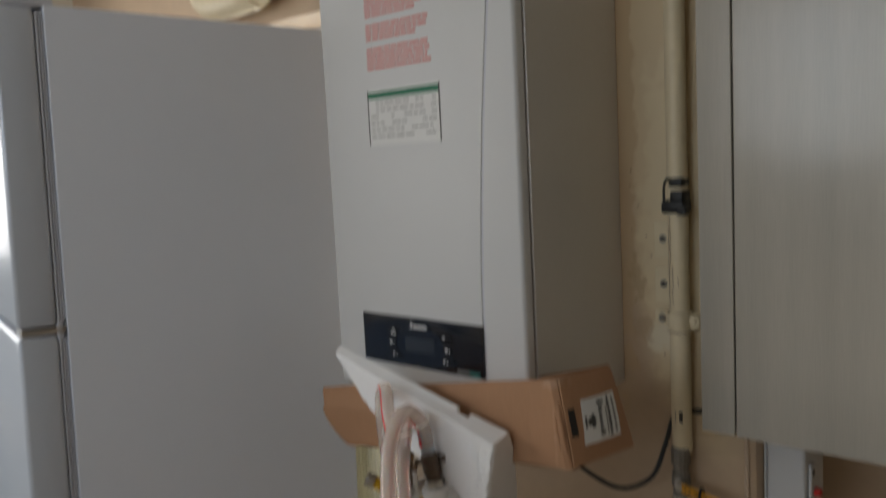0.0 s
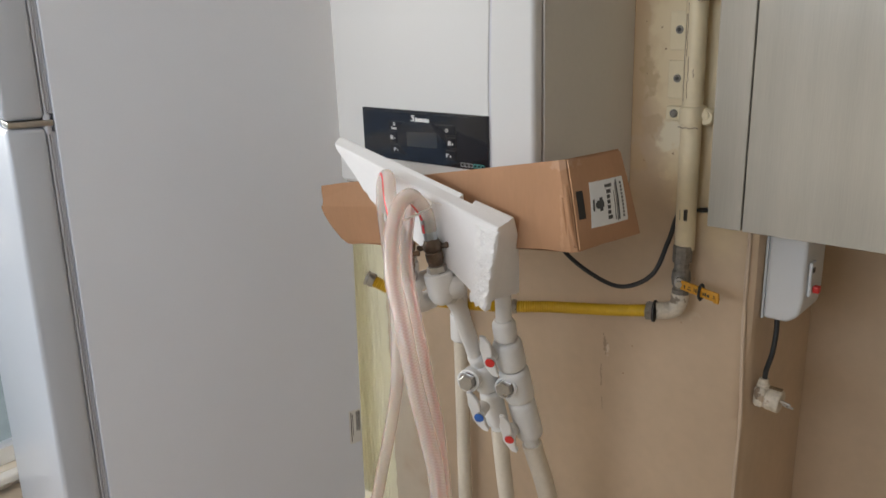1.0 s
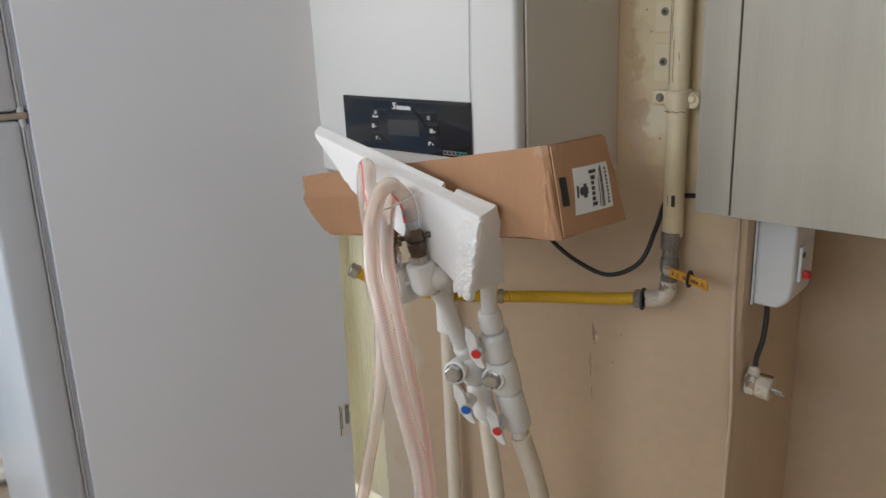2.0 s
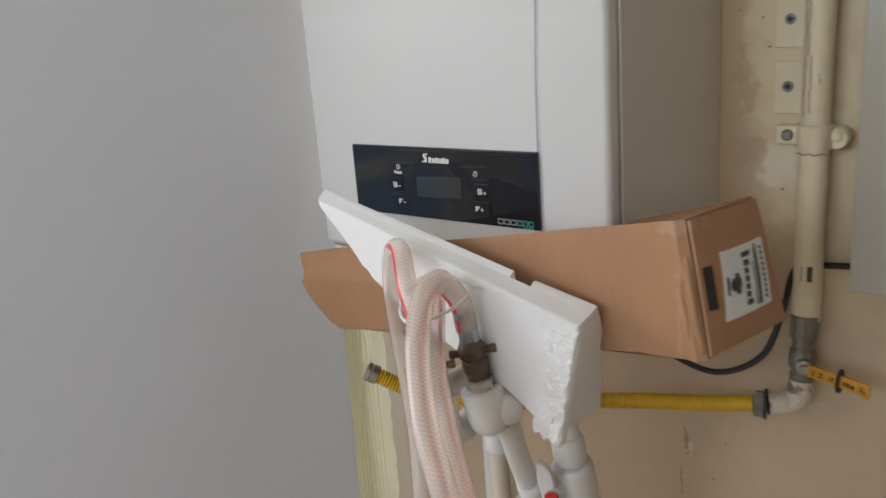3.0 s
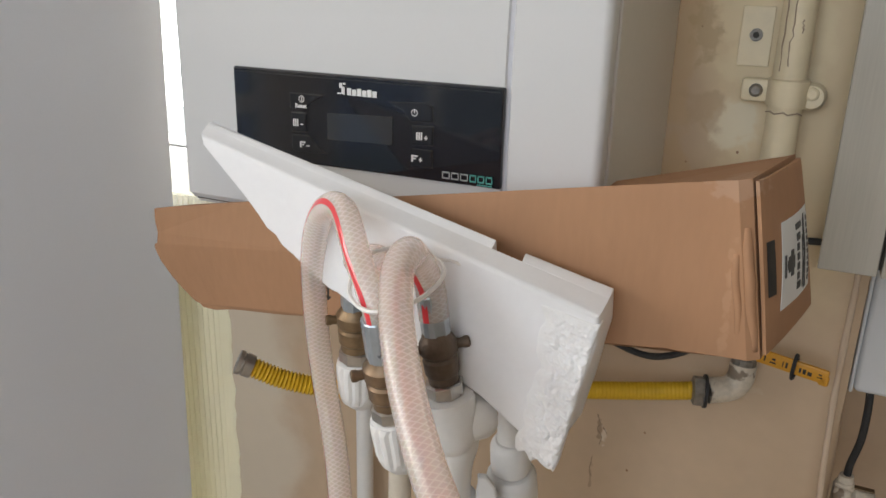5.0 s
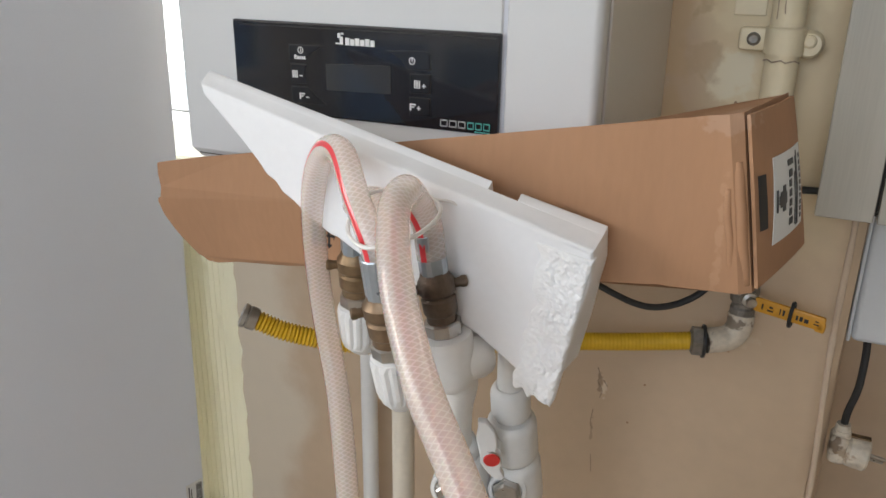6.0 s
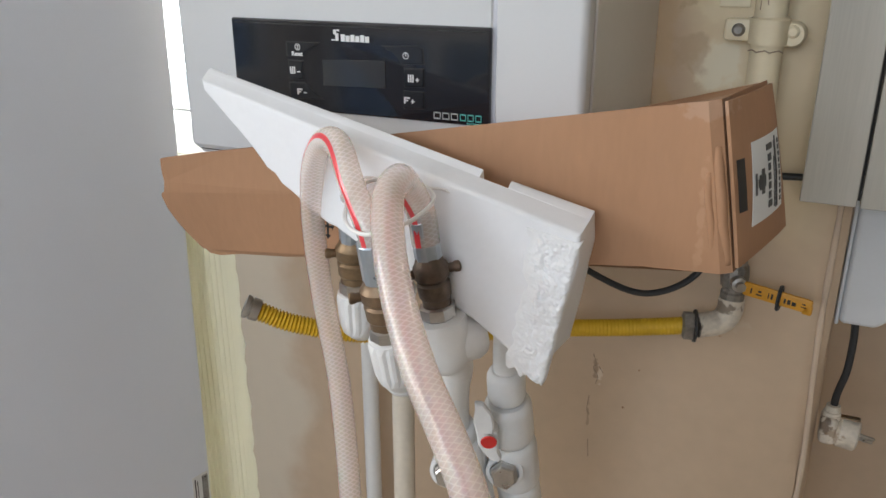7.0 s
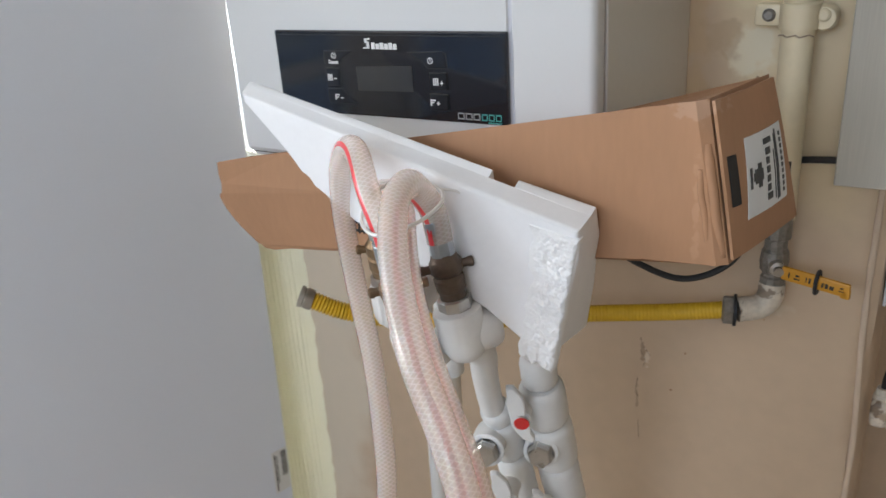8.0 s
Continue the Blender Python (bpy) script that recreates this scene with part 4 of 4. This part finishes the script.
def valve_row(name, line, marks, plug_at, plug_dir, levers, label):
    """A run of welded pipe fittings: sockets round a line, a side plug and levers."""
    v = empty(name, line[0], label, "valve")
    part("pipe_run", tube(smooth_line(line, 8), 0.0125, 18), M["ppr"], v, "", True)
    for a, b, r in marks:
        a, b = Vector(a), Vector(b)
        n = (b - a).length
        part("socket", lathe(a, b - a, [(0, r - 0.005), (0.002, r - 0.0025), (0.006, r - 0.0005), (0.010, r), (n - 0.010, r), (n - 0.005, r - 0.0005), (n - 0.002, r - 0.002), (n, r - 0.005)], 22), M["ppr"], v, "", True)
    p, d = Vector(plug_at), Vector(plug_dir).normalized()
    ring = part("plug_ring", lathe(p - d * 0.035, d, [(0, 0.0165), (0.030, 0.0185), (0.035, 0.0185), (0.036, 0.017), (0.036, 0.0145), (0.030, 0.0140)], 24), M["ppr"], v, "", True)
    part("hex_plug", lathe(p, d, [(0, 0.0140), (0.004, 0.0140), (0.0042, 0.0132), (0.011, 0.0130), (0.0125, 0.0112)], 6), M["steel"], ring, "nickel hexagonal plug")
    for at, disc, tilt in levers:
        lever_handle(v, at, disc, tilt)
    return v


valve_row("return_valve", [(0.152, -0.118, 1.166), (0.144, -0.092, 1.140), (0.128, -0.062, 1.100), (0.111, -0.022, 1.04), (0.109, 0.0, 0.995), (0.116, 0.015, 0.94), (0.119, 0.028, 0.885)],
          [((0.111, -0.018, 1.034), (0.110, -0.004, 1.012), 0.0165), ((0.110, -0.004, 1.013), (0.113, 0.010, 0.962), 0.0195), ((0.114, 0.012, 0.960), (0.119, 0.026, 0.895), 0.0185)],
          (0.110, -0.036, 0.992), (0.35, -1, 0.1), [((0.140, -0.045, 0.943), "blue", -18)], "white pipe valve with a blue-marked lever")
valve_row("supply_valve", [(0.150, 0.004, 1.262), (0.150, 0.004, 1.105), (0.150, 0.012, 1.05), (0.150, 0.035, 0.975), (0.153, 0.052, 0.91), (0.155, 0.070, 0.85)],
          [((0.150, 0.003, 1.092), (0.150, 0.010, 1.056), 0.0185), ((0.150, 0.010, 1.056), (0.150, 0.025, 1.006), 0.0235), ((0.150, 0.026, 1.004), (0.151, 0.044, 0.944), 0.0245), ((0.151, 0.045, 0.942), (0.155, 0.066, 0.868), 0.0225)],
          (0.151, 0.006, 0.976), (0.3, -1, 0.1), [((0.1455, -0.023, 1.0285), "red", -14), ((0.152, 0.015, 0.882), "red", -14)], "white pipe valve with red-marked levers")
row_pipe("return_pipe", [(0.119, 0.028, 0.885), (0.120, 0.045, 0.75), (0.12, 0.09, 0.45), (0.12, 0.13, FLOOR)], 0.0135, M["old_ppr"], "aged cream plastic pipe running down from the valve")
row_pipe("supply_pipe", [(0.155, 0.070, 0.85), (0.166, 0.106, 0.72), (0.166, 0.17, 0.45), (0.158, 0.2, FLOOR)], 0.0165, M["old_ppr"], "thick aged cream plastic pipe running down from the valve")


def riser(name, x, y, z_top, r, mat, label, cup):
    v = empty(name, (x, y, FLOOR), label, "pipe")
    part("pipe", lathe((x, y, FLOOR), (0, 0, 1), [(0, r), (z_top - FLOOR, r)], 18), mat, v, "", True)
    part("socket", lathe((x, y, z_top - 0.004), (0, 0, 1), [(0, r + 0.001), (0.004, r + 0.005), (0.05, r + 0.005), (0.052, r + 0.001), (BOT - z_top + 0.004, r + 0.001)] if cup else [(0, r), (BOT - z_top + 0.004, r)], 20), M["ppr"], v, "", True)


riser("riser_pipe", 0.003, 0.072, 1.0, 0.0125, M["old_ppr"], "aged cream riser pipe with a white socket below the boiler", True)
riser("thin_riser_pipe", -0.138, 0.235, 0.93, 0.0115, M["ppr"], "thin white riser pipe along the wall below the boiler", False)


def connector(at, up, body, name, label, drop, group, bend=0.0138, ribbed=True, k=1.0):
    """A hose coupling: ribbed white union, nickel ring, lugged body and crimped sleeve, on a white elbow."""
    at, up = Vector(at), Vector(up).normalized()
    c = empty(name, at - up * 0.04, label, "hose coupling", group)
    u = bmesh.new()
    seg = 36
    prof = [(-0.040, 0.008), (-0.037, 0.0125), (-0.030, 0.0150), (-0.006, 0.0162), (-0.001, 0.0152), (0.0, 0.013)]
    lathe(at, up, prof, seg, u)
    if not ribbed:
        u.free()
        u = lathe(at, up, [(-0.046, 0.008), (-0.042, 0.0140), (-0.034, 0.0180), (-0.026, 0.0192), (-0.004, 0.0200), (-0.001, 0.0192), (0.0, 0.0150)], seg)
    for i, v in enumerate(u.verts):
        if ribbed and 2 * seg <= i < 4 * seg and i % 3 == 0:
            w = v.co - at
            v.co -= (w - up * w.dot(up)) * 0.09
    part("ribbed_union" if ribbed else "elbow_cup", u, M["ppr"], c, "white ribbed plastic union" if ribbed else "white smooth plastic cup", not ribbed)
    part("nickel_ring", lathe(at, up, [(0, 0.0125), (0.001, 0.0138), (0.009, 0.0138), (0.010, 0.012)], 8), M["steel"], c, "nickel hexagonal ring")
    bd = part("coupling_body", lathe(at + up * 0.0095, up, [(h, q * k) for h, q in ((0, 0.0118), (0.006, 0.0118), (0.008, 0.0135), (0.018, 0.0140), (0.020, 0.0122), (0.023, 0.0148), (0.031, 0.0148), (0.034, 0.0125), (0.038, 0.011))], 22), body, c, "tarnished metal coupling body", True)
    s = up.cross(Vector((-0.55, 0.8, 0))).normalized()
    for sg in (-1, 1):
        part("lug", lathe(at + up * 0.036 + s * sg * 0.011 * k, s * sg, [(0, 0.0035), (0.007, 0.0035), (0.008, 0.0042), (0.011, 0.0042), (0.012, 0.003)], 10), body, bd, "", True)
    sl = bmesh.new()
    lathe(at + up * 0.046, up, [(0, 0.0110 * k), (0.001, 0.0114 * k), (0.029, 0.0114 * k), (0.030, 0.0108 * k)], 16, sl)
    for i, v in enumerate(sl.verts):
        if i % 4 == 0:
            w = v.co - at
            v.co -= (w - up * w.dot(up)) * 0.08
    part("crimped_sleeve", sl, M["ferrule"], c, "grey crimped sleeve")
    if ribbed:
        part("elbow", tube(smooth_line([at - up * 0.030, at - up * 0.038 + Vector(drop) * 0.12, at - up * 0.042 + Vector(drop) * 0.5, at - up * 0.04 + Vector(drop)], 6), bend, 18), M["ppr"], c, "white elbow", True)
    else:
        part("elbow", lathe(at - up * 0.023, drop, [(0, 0.0150), (0.008, 0.0178), (0.024, 0.0186), (0.029, 0.0170), (0.031, 0.0120)], 24), M["ppr"], c, "white elbow", True)
    return at + up * 0.070


A_UP, B_UP, C_UP = Vector((-0.14, -0.08, 1)), Vector((-0.06, -0.16, 1)), Vector((0.05, -0.10, 1))
topA = connector((0.150, -0.140, 1.207), A_UP, M["bronze"], "hose_coupling", "dark bronze hose coupling on a white plastic elbow", (0.55, 0.80, 0.05), "hose couplings", 0.0175, False, 0.88)
topB = connector((0.127, -0.174, 1.201), B_UP, M["brass_clean"], "hose_coupling", "worn brass hose coupling on a white plastic union", (-0.01, 0.07, 0.0), "hose couplings")
topC = connector((0.057, -0.104, 1.196), C_UP, M["brass"], "hose_coupling", "tarnished brass hose coupling on a white plastic union", (-0.01, 0.10, 0.0), "hose couplings")

# ---- filling hoses ----


M["hose"] = hose_material("braided_clear_hose")


def hose(pts, name, label, stripe, r=0.0104):
    """A clear hose along a line; stripe is where its red marking runs round the wall, as a share of a turn."""
    line = smooth_line(pts, 12)
    h = thing(name, tube(line, r, 20), M["hose"], label, "hose", True, group="clear hoses")
    if stripe < 1:
        bm = tube(line, r + 0.0002, 60)
        uv = bm.loops.layers.uv.active
        away = []
        for f in bm.faces:
            us = [lp[uv].uv.x for lp in f.loops]
            if len(us) != 4 or abs(sum(us) / 4 - stripe) > 0.034 or max(us) - min(us) > 0.5:
                away.append(f)
        bmesh.ops.delete(bm, geom=away, context="FACES")
        part("marking_stripe", bm, M["hose_red"], h, "red marking stripe", 2)
    return h


hose([topA - A_UP * 0.012, topA + A_UP * 0.012, (0.136, -0.160, 1.309), (0.139, -0.178, 1.3185), (0.143, -0.199, 1.312), (0.159, -0.228, 1.292), (0.178, -0.251, 1.267), (0.203, -0.275, 1.241), (0.227, -0.290, 1.215), (0.245, -0.301, 1.190), (0.262, -0.307, 1.14), (0.280, -0.307, 1.075), (0.291, -0.305, 1.01), (0.29, -0.30, 0.85), (0.26, -0.28, 0.5), (0.22, -0.27, FLOOR + 0.02)],
     "clear_hose", "clear braided hose arching off the bronze coupling", 0.62)
hose([topC - C_UP * 0.012, topC + C_UP * 0.012, (0.078, -0.128, 1.290), (0.104, -0.147, 1.297), (0.122, -0.164, 1.290), (0.136, -0.184, 1.267), (0.155, -0.206, 1.241), (0.181, -0.228, 1.210), (0.209, -0.249, 1.184), (0.230, -0.263, 1.160), (0.243, -0.268, 1.122), (0.256, -0.268, 1.064), (0.262, -0.266, 0.98), (0.26, -0.26, 0.85), (0.23, -0.25, 0.5), (0.18, -0.25, FLOOR + 0.02)],
     "clear_hose", "clear braided hose looping forward over the couplings", 0.85)
hose([topB - B_UP * 0.012, topB + B_UP * 0.010, (0.103, -0.176, 1.308), (0.080, -0.156, 1.331), (0.058, -0.142, 1.3275), (0.038, -0.128, 1.300), (0.030, -0.120, 1.255), (0.031, -0.114, 1.19), (0.050, -0.126, 1.128), (0.066, -0.143, 1.071), (0.077, -0.158, 1.025), (0.072, -0.162, 0.985), (0.054, -0.16, 0.925), (0.026, -0.16, 0.83), (0.0, -0.17, 0.7), (-0.02, -0.18, 0.4), (-0.02, -0.2, FLOOR + 0.02)],
     "clear_hose", "clear braided hose with a red stripe in a high loop", 0.6, 0.0093)
tie = empty("cable_tie", (0.125, -0.17, 1.29), "white cable tie looped round the clear hoses", "cable tie")
part("loop", tube(smooth_line([(0.098, -0.176, 1.297), (0.104, -0.189, 1.289), (0.121, -0.2005, 1.286), (0.137, -0.201, 1.289), (0.153, -0.187, 1.295), (0.154, -0.158, 1.300), (0.139, -0.136, 1.302), (0.12, -0.138, 1.307), (0.106, -0.154, 1.308), (0.099, -0.168, 1.303), (0.098, -0.176, 1.297)], 6), 0.0015, 6), M["tie"], tie, "", True)
part("tail", tube(smooth_line([(0.139, -0.136, 1.302), (0.150, -0.130, 1.300), (0.162, -0.126, 1.293)], 5), 0.0012, 6), M["tie"], tie, "", True)

# ---- cardboard box and foam ----


def build_box():
    b = empty("cardboard_box", (0.15, -0.05, 1.22), "torn brown cardboard box lying tilted on the pipes", "box")

    def top(x):
        return 1.371 + (x - 0.322) * 0.2

    def low(x):
        return 1.262 + (x - 0.345) * 0.165

    plan = [(-0.02, -0.060), (0.15, -0.0785), (0.276, -0.0925), (0.284, -0.0920), (0.293, -0.0955), (0.301, -0.0940), (0.316, -0.0985), (0.3235, -0.0950), (0.3425, -0.004), (0.3385, 0.001), (0.218, 0.022), (0.209, -0.005), (-0.02, -0.008)]
    BACK = {8: -0.003, 9: -0.005, 10: -0.018, 11: -0.024, 12: -0.026}
    bm = bmesh.new()
    rows = []
    levels = [(0, 0.0), (0.12, 0.0012), (0.35, 0.0), (0.6, -0.0008), (0.9, 0.0006), (1.0, 0.0)]
    for f, bulge in levels:
        row = []
        for i, (x, y) in enumerate(plan):
            lean = (0.025 if y > 0 else 0.020) * (1 - f) if x > 0.3 else 0.0
            y += 0.018 * (1 - f) if i in (8, 9) else 0.0
            z = low(x) + (top(x) - low(x)) * f + BACK.get(i, 0.0) * f
            row.append(bm.verts.new((x + lean, y - bulge * (1 if y < -0.05 else 0), z)))
        rows.append(row)
    for a, c in zip(rows, rows[1:]):
        for i in range(len(plan)):
            k = (i + 1) % len(plan)
            bm.faces.new((a[i], a[k], c[k], c[i]))
    bm.faces.new(rows[0])
    bm.faces.new(rows[-1])
    bmesh.ops.bevel(bm, geom=[e for e in bm.edges if e.is_manifold and e.calc_face_angle(0) > 0.6], offset=0.003, segments=2, profile=0.5, affect="EDGES")
    part("carton", bm, M["card"], b, "", True)
    # opened end flap, folded along its middle and torn at the rim
    upper = [(-0.196, 1.268), (-0.149, 1.278), (-0.094, 1.288), (-0.02, 1.304), (-0.0031, 1.2584), (-0.1965, 1.2345), (-0.1945, 1.245), (-0.1965, 1.256)]
    lower = [(-0.1965, 1.2345), (-0.0031, 1.2584), (0.0, 1.25), (0.03, 1.203), (0.002, 1.197), (-0.062, 1.183), (-0.121, 1.1755), (-0.146, 1.170), (-0.159, 1.1705), (-0.1635, 1.1745), (-0.168, 1.1755), (-0.177, 1.185), (-0.184, 1.1925), (-0.190, 1.2005), (-0.1985, 1.2155), (-0.2015, 1.229), (-0.2, 1.2325)]
    bm = join(slab(upper, -0.0022, 0.0022), slab(lower, -0.0022, 0.0022))
    for v in bm.verts:
        fold = max(0.0, 1.236 + (v.co.x + 0.19) * 0.12 - v.co.z)
        v.co.y += -0.046 - 0.13 * max(0.0, v.co.x + 0.08) + fold * 0.22
    part("end_flap", bm, M["card"], b, "open torn end flap")
    # printed lattice on the flap
    r = []
    for k in range(7):
        r.append((-0.012 + k * 0.0055, 1.221, -0.0102 + k * 0.0055, 1.251))
    for k in range(4):
        r.append((-0.012, 1.2225 + k * 0.0085, 0.026, 1.2247 + k * 0.0085))
    bm = bars(r, -0.0640, -0.0615)
    part("lattice_print", bm, M["print_black"], b, "black printed lattice", kind="stuff")
    # label and dark print on the closed end
    def on_end(f, g):
        """A point on the closed end, which bulges: f runs from the front edge to the back, g upwards."""
        bulge = 0.0065 * (max(0.0, math.sin(math.pi * f)) * max(0.0, math.sin(math.pi * g))) ** 0.6
        x = 0.3235 + 0.019 * f + (0.020 + 0.004 * f) * (1 - g)
        y = -0.0950 + (0.091 + 0.018 * (1 - g)) * f
        return Vector((x + 0.0008 + bulge, y, low(0.33) + (top(0.33) - low(0.33)) * g))

    def patch(f0, f1, g0, g1, lift, thick=0.0004, n=1, skew=0.0):
        bm = bmesh.new()
        sheets = []
        for up in (lift - thick, lift):
            sheets.append([[bm.verts.new(on_end(f0 + (f1 - f0) * i / n + skew * ((g0 + (g1 - g0) * j / n) - 0.47), g0 + (g1 - g0) * j / n) + Vector((up, -up * 0.2, up * 0.15))) for i in range(n + 1)] for j in range(n + 1)])
        lo, hi = sheets
        for j in range(n):
            for i in range(n):
                for q in (lo, hi):
                    bm.faces.new((q[j][i], q[j][i + 1], q[j + 1][i + 1], q[j + 1][i]))
        ring = [(0, i) for i in range(n)] + [(j, n) for j in range(n)] + [(n, i) for i in range(n, 0, -1)] + [(j, 0) for j in range(n, 0, -1)]
        for (a, c), (d, e) in zip(ring, ring[1:] + ring[:1]):
            bm.faces.new((lo[a][c], lo[d][e], hi[d][e], hi[a][c]))
        return bm

    part("end_cover", patch(0.004, 0.985, 0.02, 0.975, 0.0024, 0.0022, 10), M["card"], b, "tucked end cover", True)
    LF, LG, LB, LT, SK = 0.215, 0.825, 0.225, 0.715, 0.12
    lab = part("label", patch(LF, LG, LB, LT, 0.0030, 0.0004, 8, SK), M["paper"], b, "white printed label", True)
    bm = bmesh.new()
    marks = [(0.73, 0.765, 0.06, 0.95), (0.695, 0.71, 0.05, 0.90), (0.635, 0.65, 0.08, 0.72), (0.05, 0.09, 0.36, 0.62), (0.12, 0.15, 0.44, 0.54), (0.15, 0.22, 0.40, 0.58), (0.22, 0.30, 0.34, 0.64), (0.30, 0.33, 0.42, 0.56)]
    marks += [(0.86, 0.91, 0.10 + 0.082 * k, 0.155 + 0.082 * k) for k in range(10)]
    marks += [(0.43, 0.55 if k in (0, 5) else 0.51, 0.12 + 0.115 * k, 0.205 + 0.115 * k) for k in range(6)] + [(0.40, 0.60, 0.83, 0.90)]
    for a0, a1, b0, b1 in marks:
        join(bm, patch(LF + (LG - LF) * a0, LF + (LG - LF) * a1, LB + (LT - LB) * b0, LB + (LT - LB) * b1, 0.0036, 0.0004, 2, SK))
    part("print", bm, M["print_dark"], lab, kind="stuff")
    part("dark_print", patch(0.035, 0.125, 0.34, 0.645, 0.0030, 0.0004, 3), M["print_black"], b, "dark printed block at the corner")
    # crushed creases beside the upright edge
    for x0, z0, z1, r in ((0.3125, 0.08, 0.60, 0.0026), (0.3195, 0.05, 0.74, 0.0034)):
        crease = []
        for k in range(15):
            g = z0 + (z1 - z0) * k / 14
            x = x0 + 0.020 * (1 - g) + 0.0022 * noise.noise(Vector((x0 * 300, g * 5, 3.0)))
            fade = math.sin(math.pi * (k + 0.2) / 14.4)
            crease.append((x, -0.0985 + r * (0.60 + 0.75 * (1 - fade)), low(x0) + (top(x0) - low(x0)) * g))
        part("crease", tube(crease, r, 10), M["card"], b, "", 2)


build_box()


def build_foam():
    f = empty("foam_block", (0.1, -0.115, 1.18), "broken white foam packing slab leaning on the box", "foam slab")
    top = [(-0.073, 1.362), (0.05, 1.332), (0.168, 1.303), (0.25, 1.283)]
    edge = [(0.2495, 1.262), (0.238, 1.215), (0.226, 1.172), (0.214, 1.178), (0.205, 1.184), (0.171, 1.205), (0.12, 1.226), (0.073, 1.246), (0.052, 1.2565), (0.046, 1.2575), (0.030, 1.2665), (0.012, 1.2785), (0.002, 1.284), (-0.004, 1.2915), (-0.012, 1.2955), (-0.020, 1.305), (-0.034, 1.319), (-0.0715, 1.352)]

    def wedge(bm, front, back, lift, slant):
        for v in bm.verts:
            t = min(1, max(0, (v.co.x + 0.073) / 0.32))
            k = (v.co.y + 1)
            v.co.y = (front[0] + (front[1] - front[0]) * t) * (1 - k) + (back[0] + (back[1] - back[0]) * t) * k
            lean = max(0.0, 1.29 - v.co.z) * t * max(0.0, 2 * k - 1) * slant
            v.co.z += lift + 0.004 * k - 0.10 * lean
            v.co.y += 0.42 * lean
        return bm

    def layer(outline, rim, front, back, lift, slant):
        bm = slab(outline, -1, 0)
        bm.verts.index_update()
        wedge(bm, front, back, lift, slant)
        edges = [e for e in bm.edges if all((v.index < len(outline)) == (rim < -0.5) for v in e.verts)]
        bmesh.ops.bevel(bm, geom=edges, offset=0.0038, segments=4, profile=0.5, affect="EDGES")
        return bm

    notch = [(-0.073, 1.362), (0.05, 1.332), (0.168, 1.303), (0.169, 1.295), (0.188, 1.290), (0.190, 1.298), (0.25, 1.283)]
    bm = layer(top + edge, -1, (-0.117, -0.135), (-0.109, -0.112), 0.0, 0.0)
    join(bm, layer(notch + edge, 0, (-0.109, -0.112), (-0.101, -0.1015), 0.004, 1.0))
    part("slab", bm, M["foam"], f, "", True)
    # broken, crumbly strip at the snapped end
    bm = bmesh.new()
    nu, nv = 56, 180
    grid = []
    for j in range(nv + 1):
        v = j / nv
        row = []
        for i in range(nu + 1):
            u = i / nu
            x = (0.216 + (0.2508 - 0.216) * u) * (1 - v) + (0.203 + (0.2292 - 0.203) * u) * v
            z = (1.283 - 0.006 * u) * (1 - v) + (1.176 - 0.010 * u) * v
            edge_fade = min(1, 2.6 * u, 14 * (1 - u) + 0.35, 18 * v + 0.2, 18 * (1 - v) + 0.5)
            bead = noise.voronoi(Vector((x * 400, z * 400, 1.0)))[0][0]
            d = 0.75 - 0.75 * bead + 0.7 * noise.noise(Vector((x * 120, z * 120, 5.0)))
            y = -0.1335 - 0.0022 * u - (0.0010 + 0.0030 * d) * edge_fade
            x += 0.007 * noise.noise(Vector((z * 90, 2.0, 0.3))) * (1 - u)
            row.append(bm.verts.new((x, y, z + 0.004 * noise.noise(Vector((x * 200, 7.0, 0))) * (1 if v > 0.97 else 0))))
        grid.append(row)
    for a, c in zip(grid, grid[1:]):
        for i in range(nu):
            bm.faces.new((a[i], a[i + 1], c[i + 1], c[i]))
    rim = [e for e in bm.edges if e.is_boundary]
    ext = bmesh.ops.extrude_edge_only(bm, edges=rim)
    for v in [g for g in ext["geom"] if isinstance(g, bmesh.types.BMVert)]:
        v.co.y = -0.126
    part("broken_end", bm, M["crust"], f, "crumbly broken foam end", 2)


build_foam()
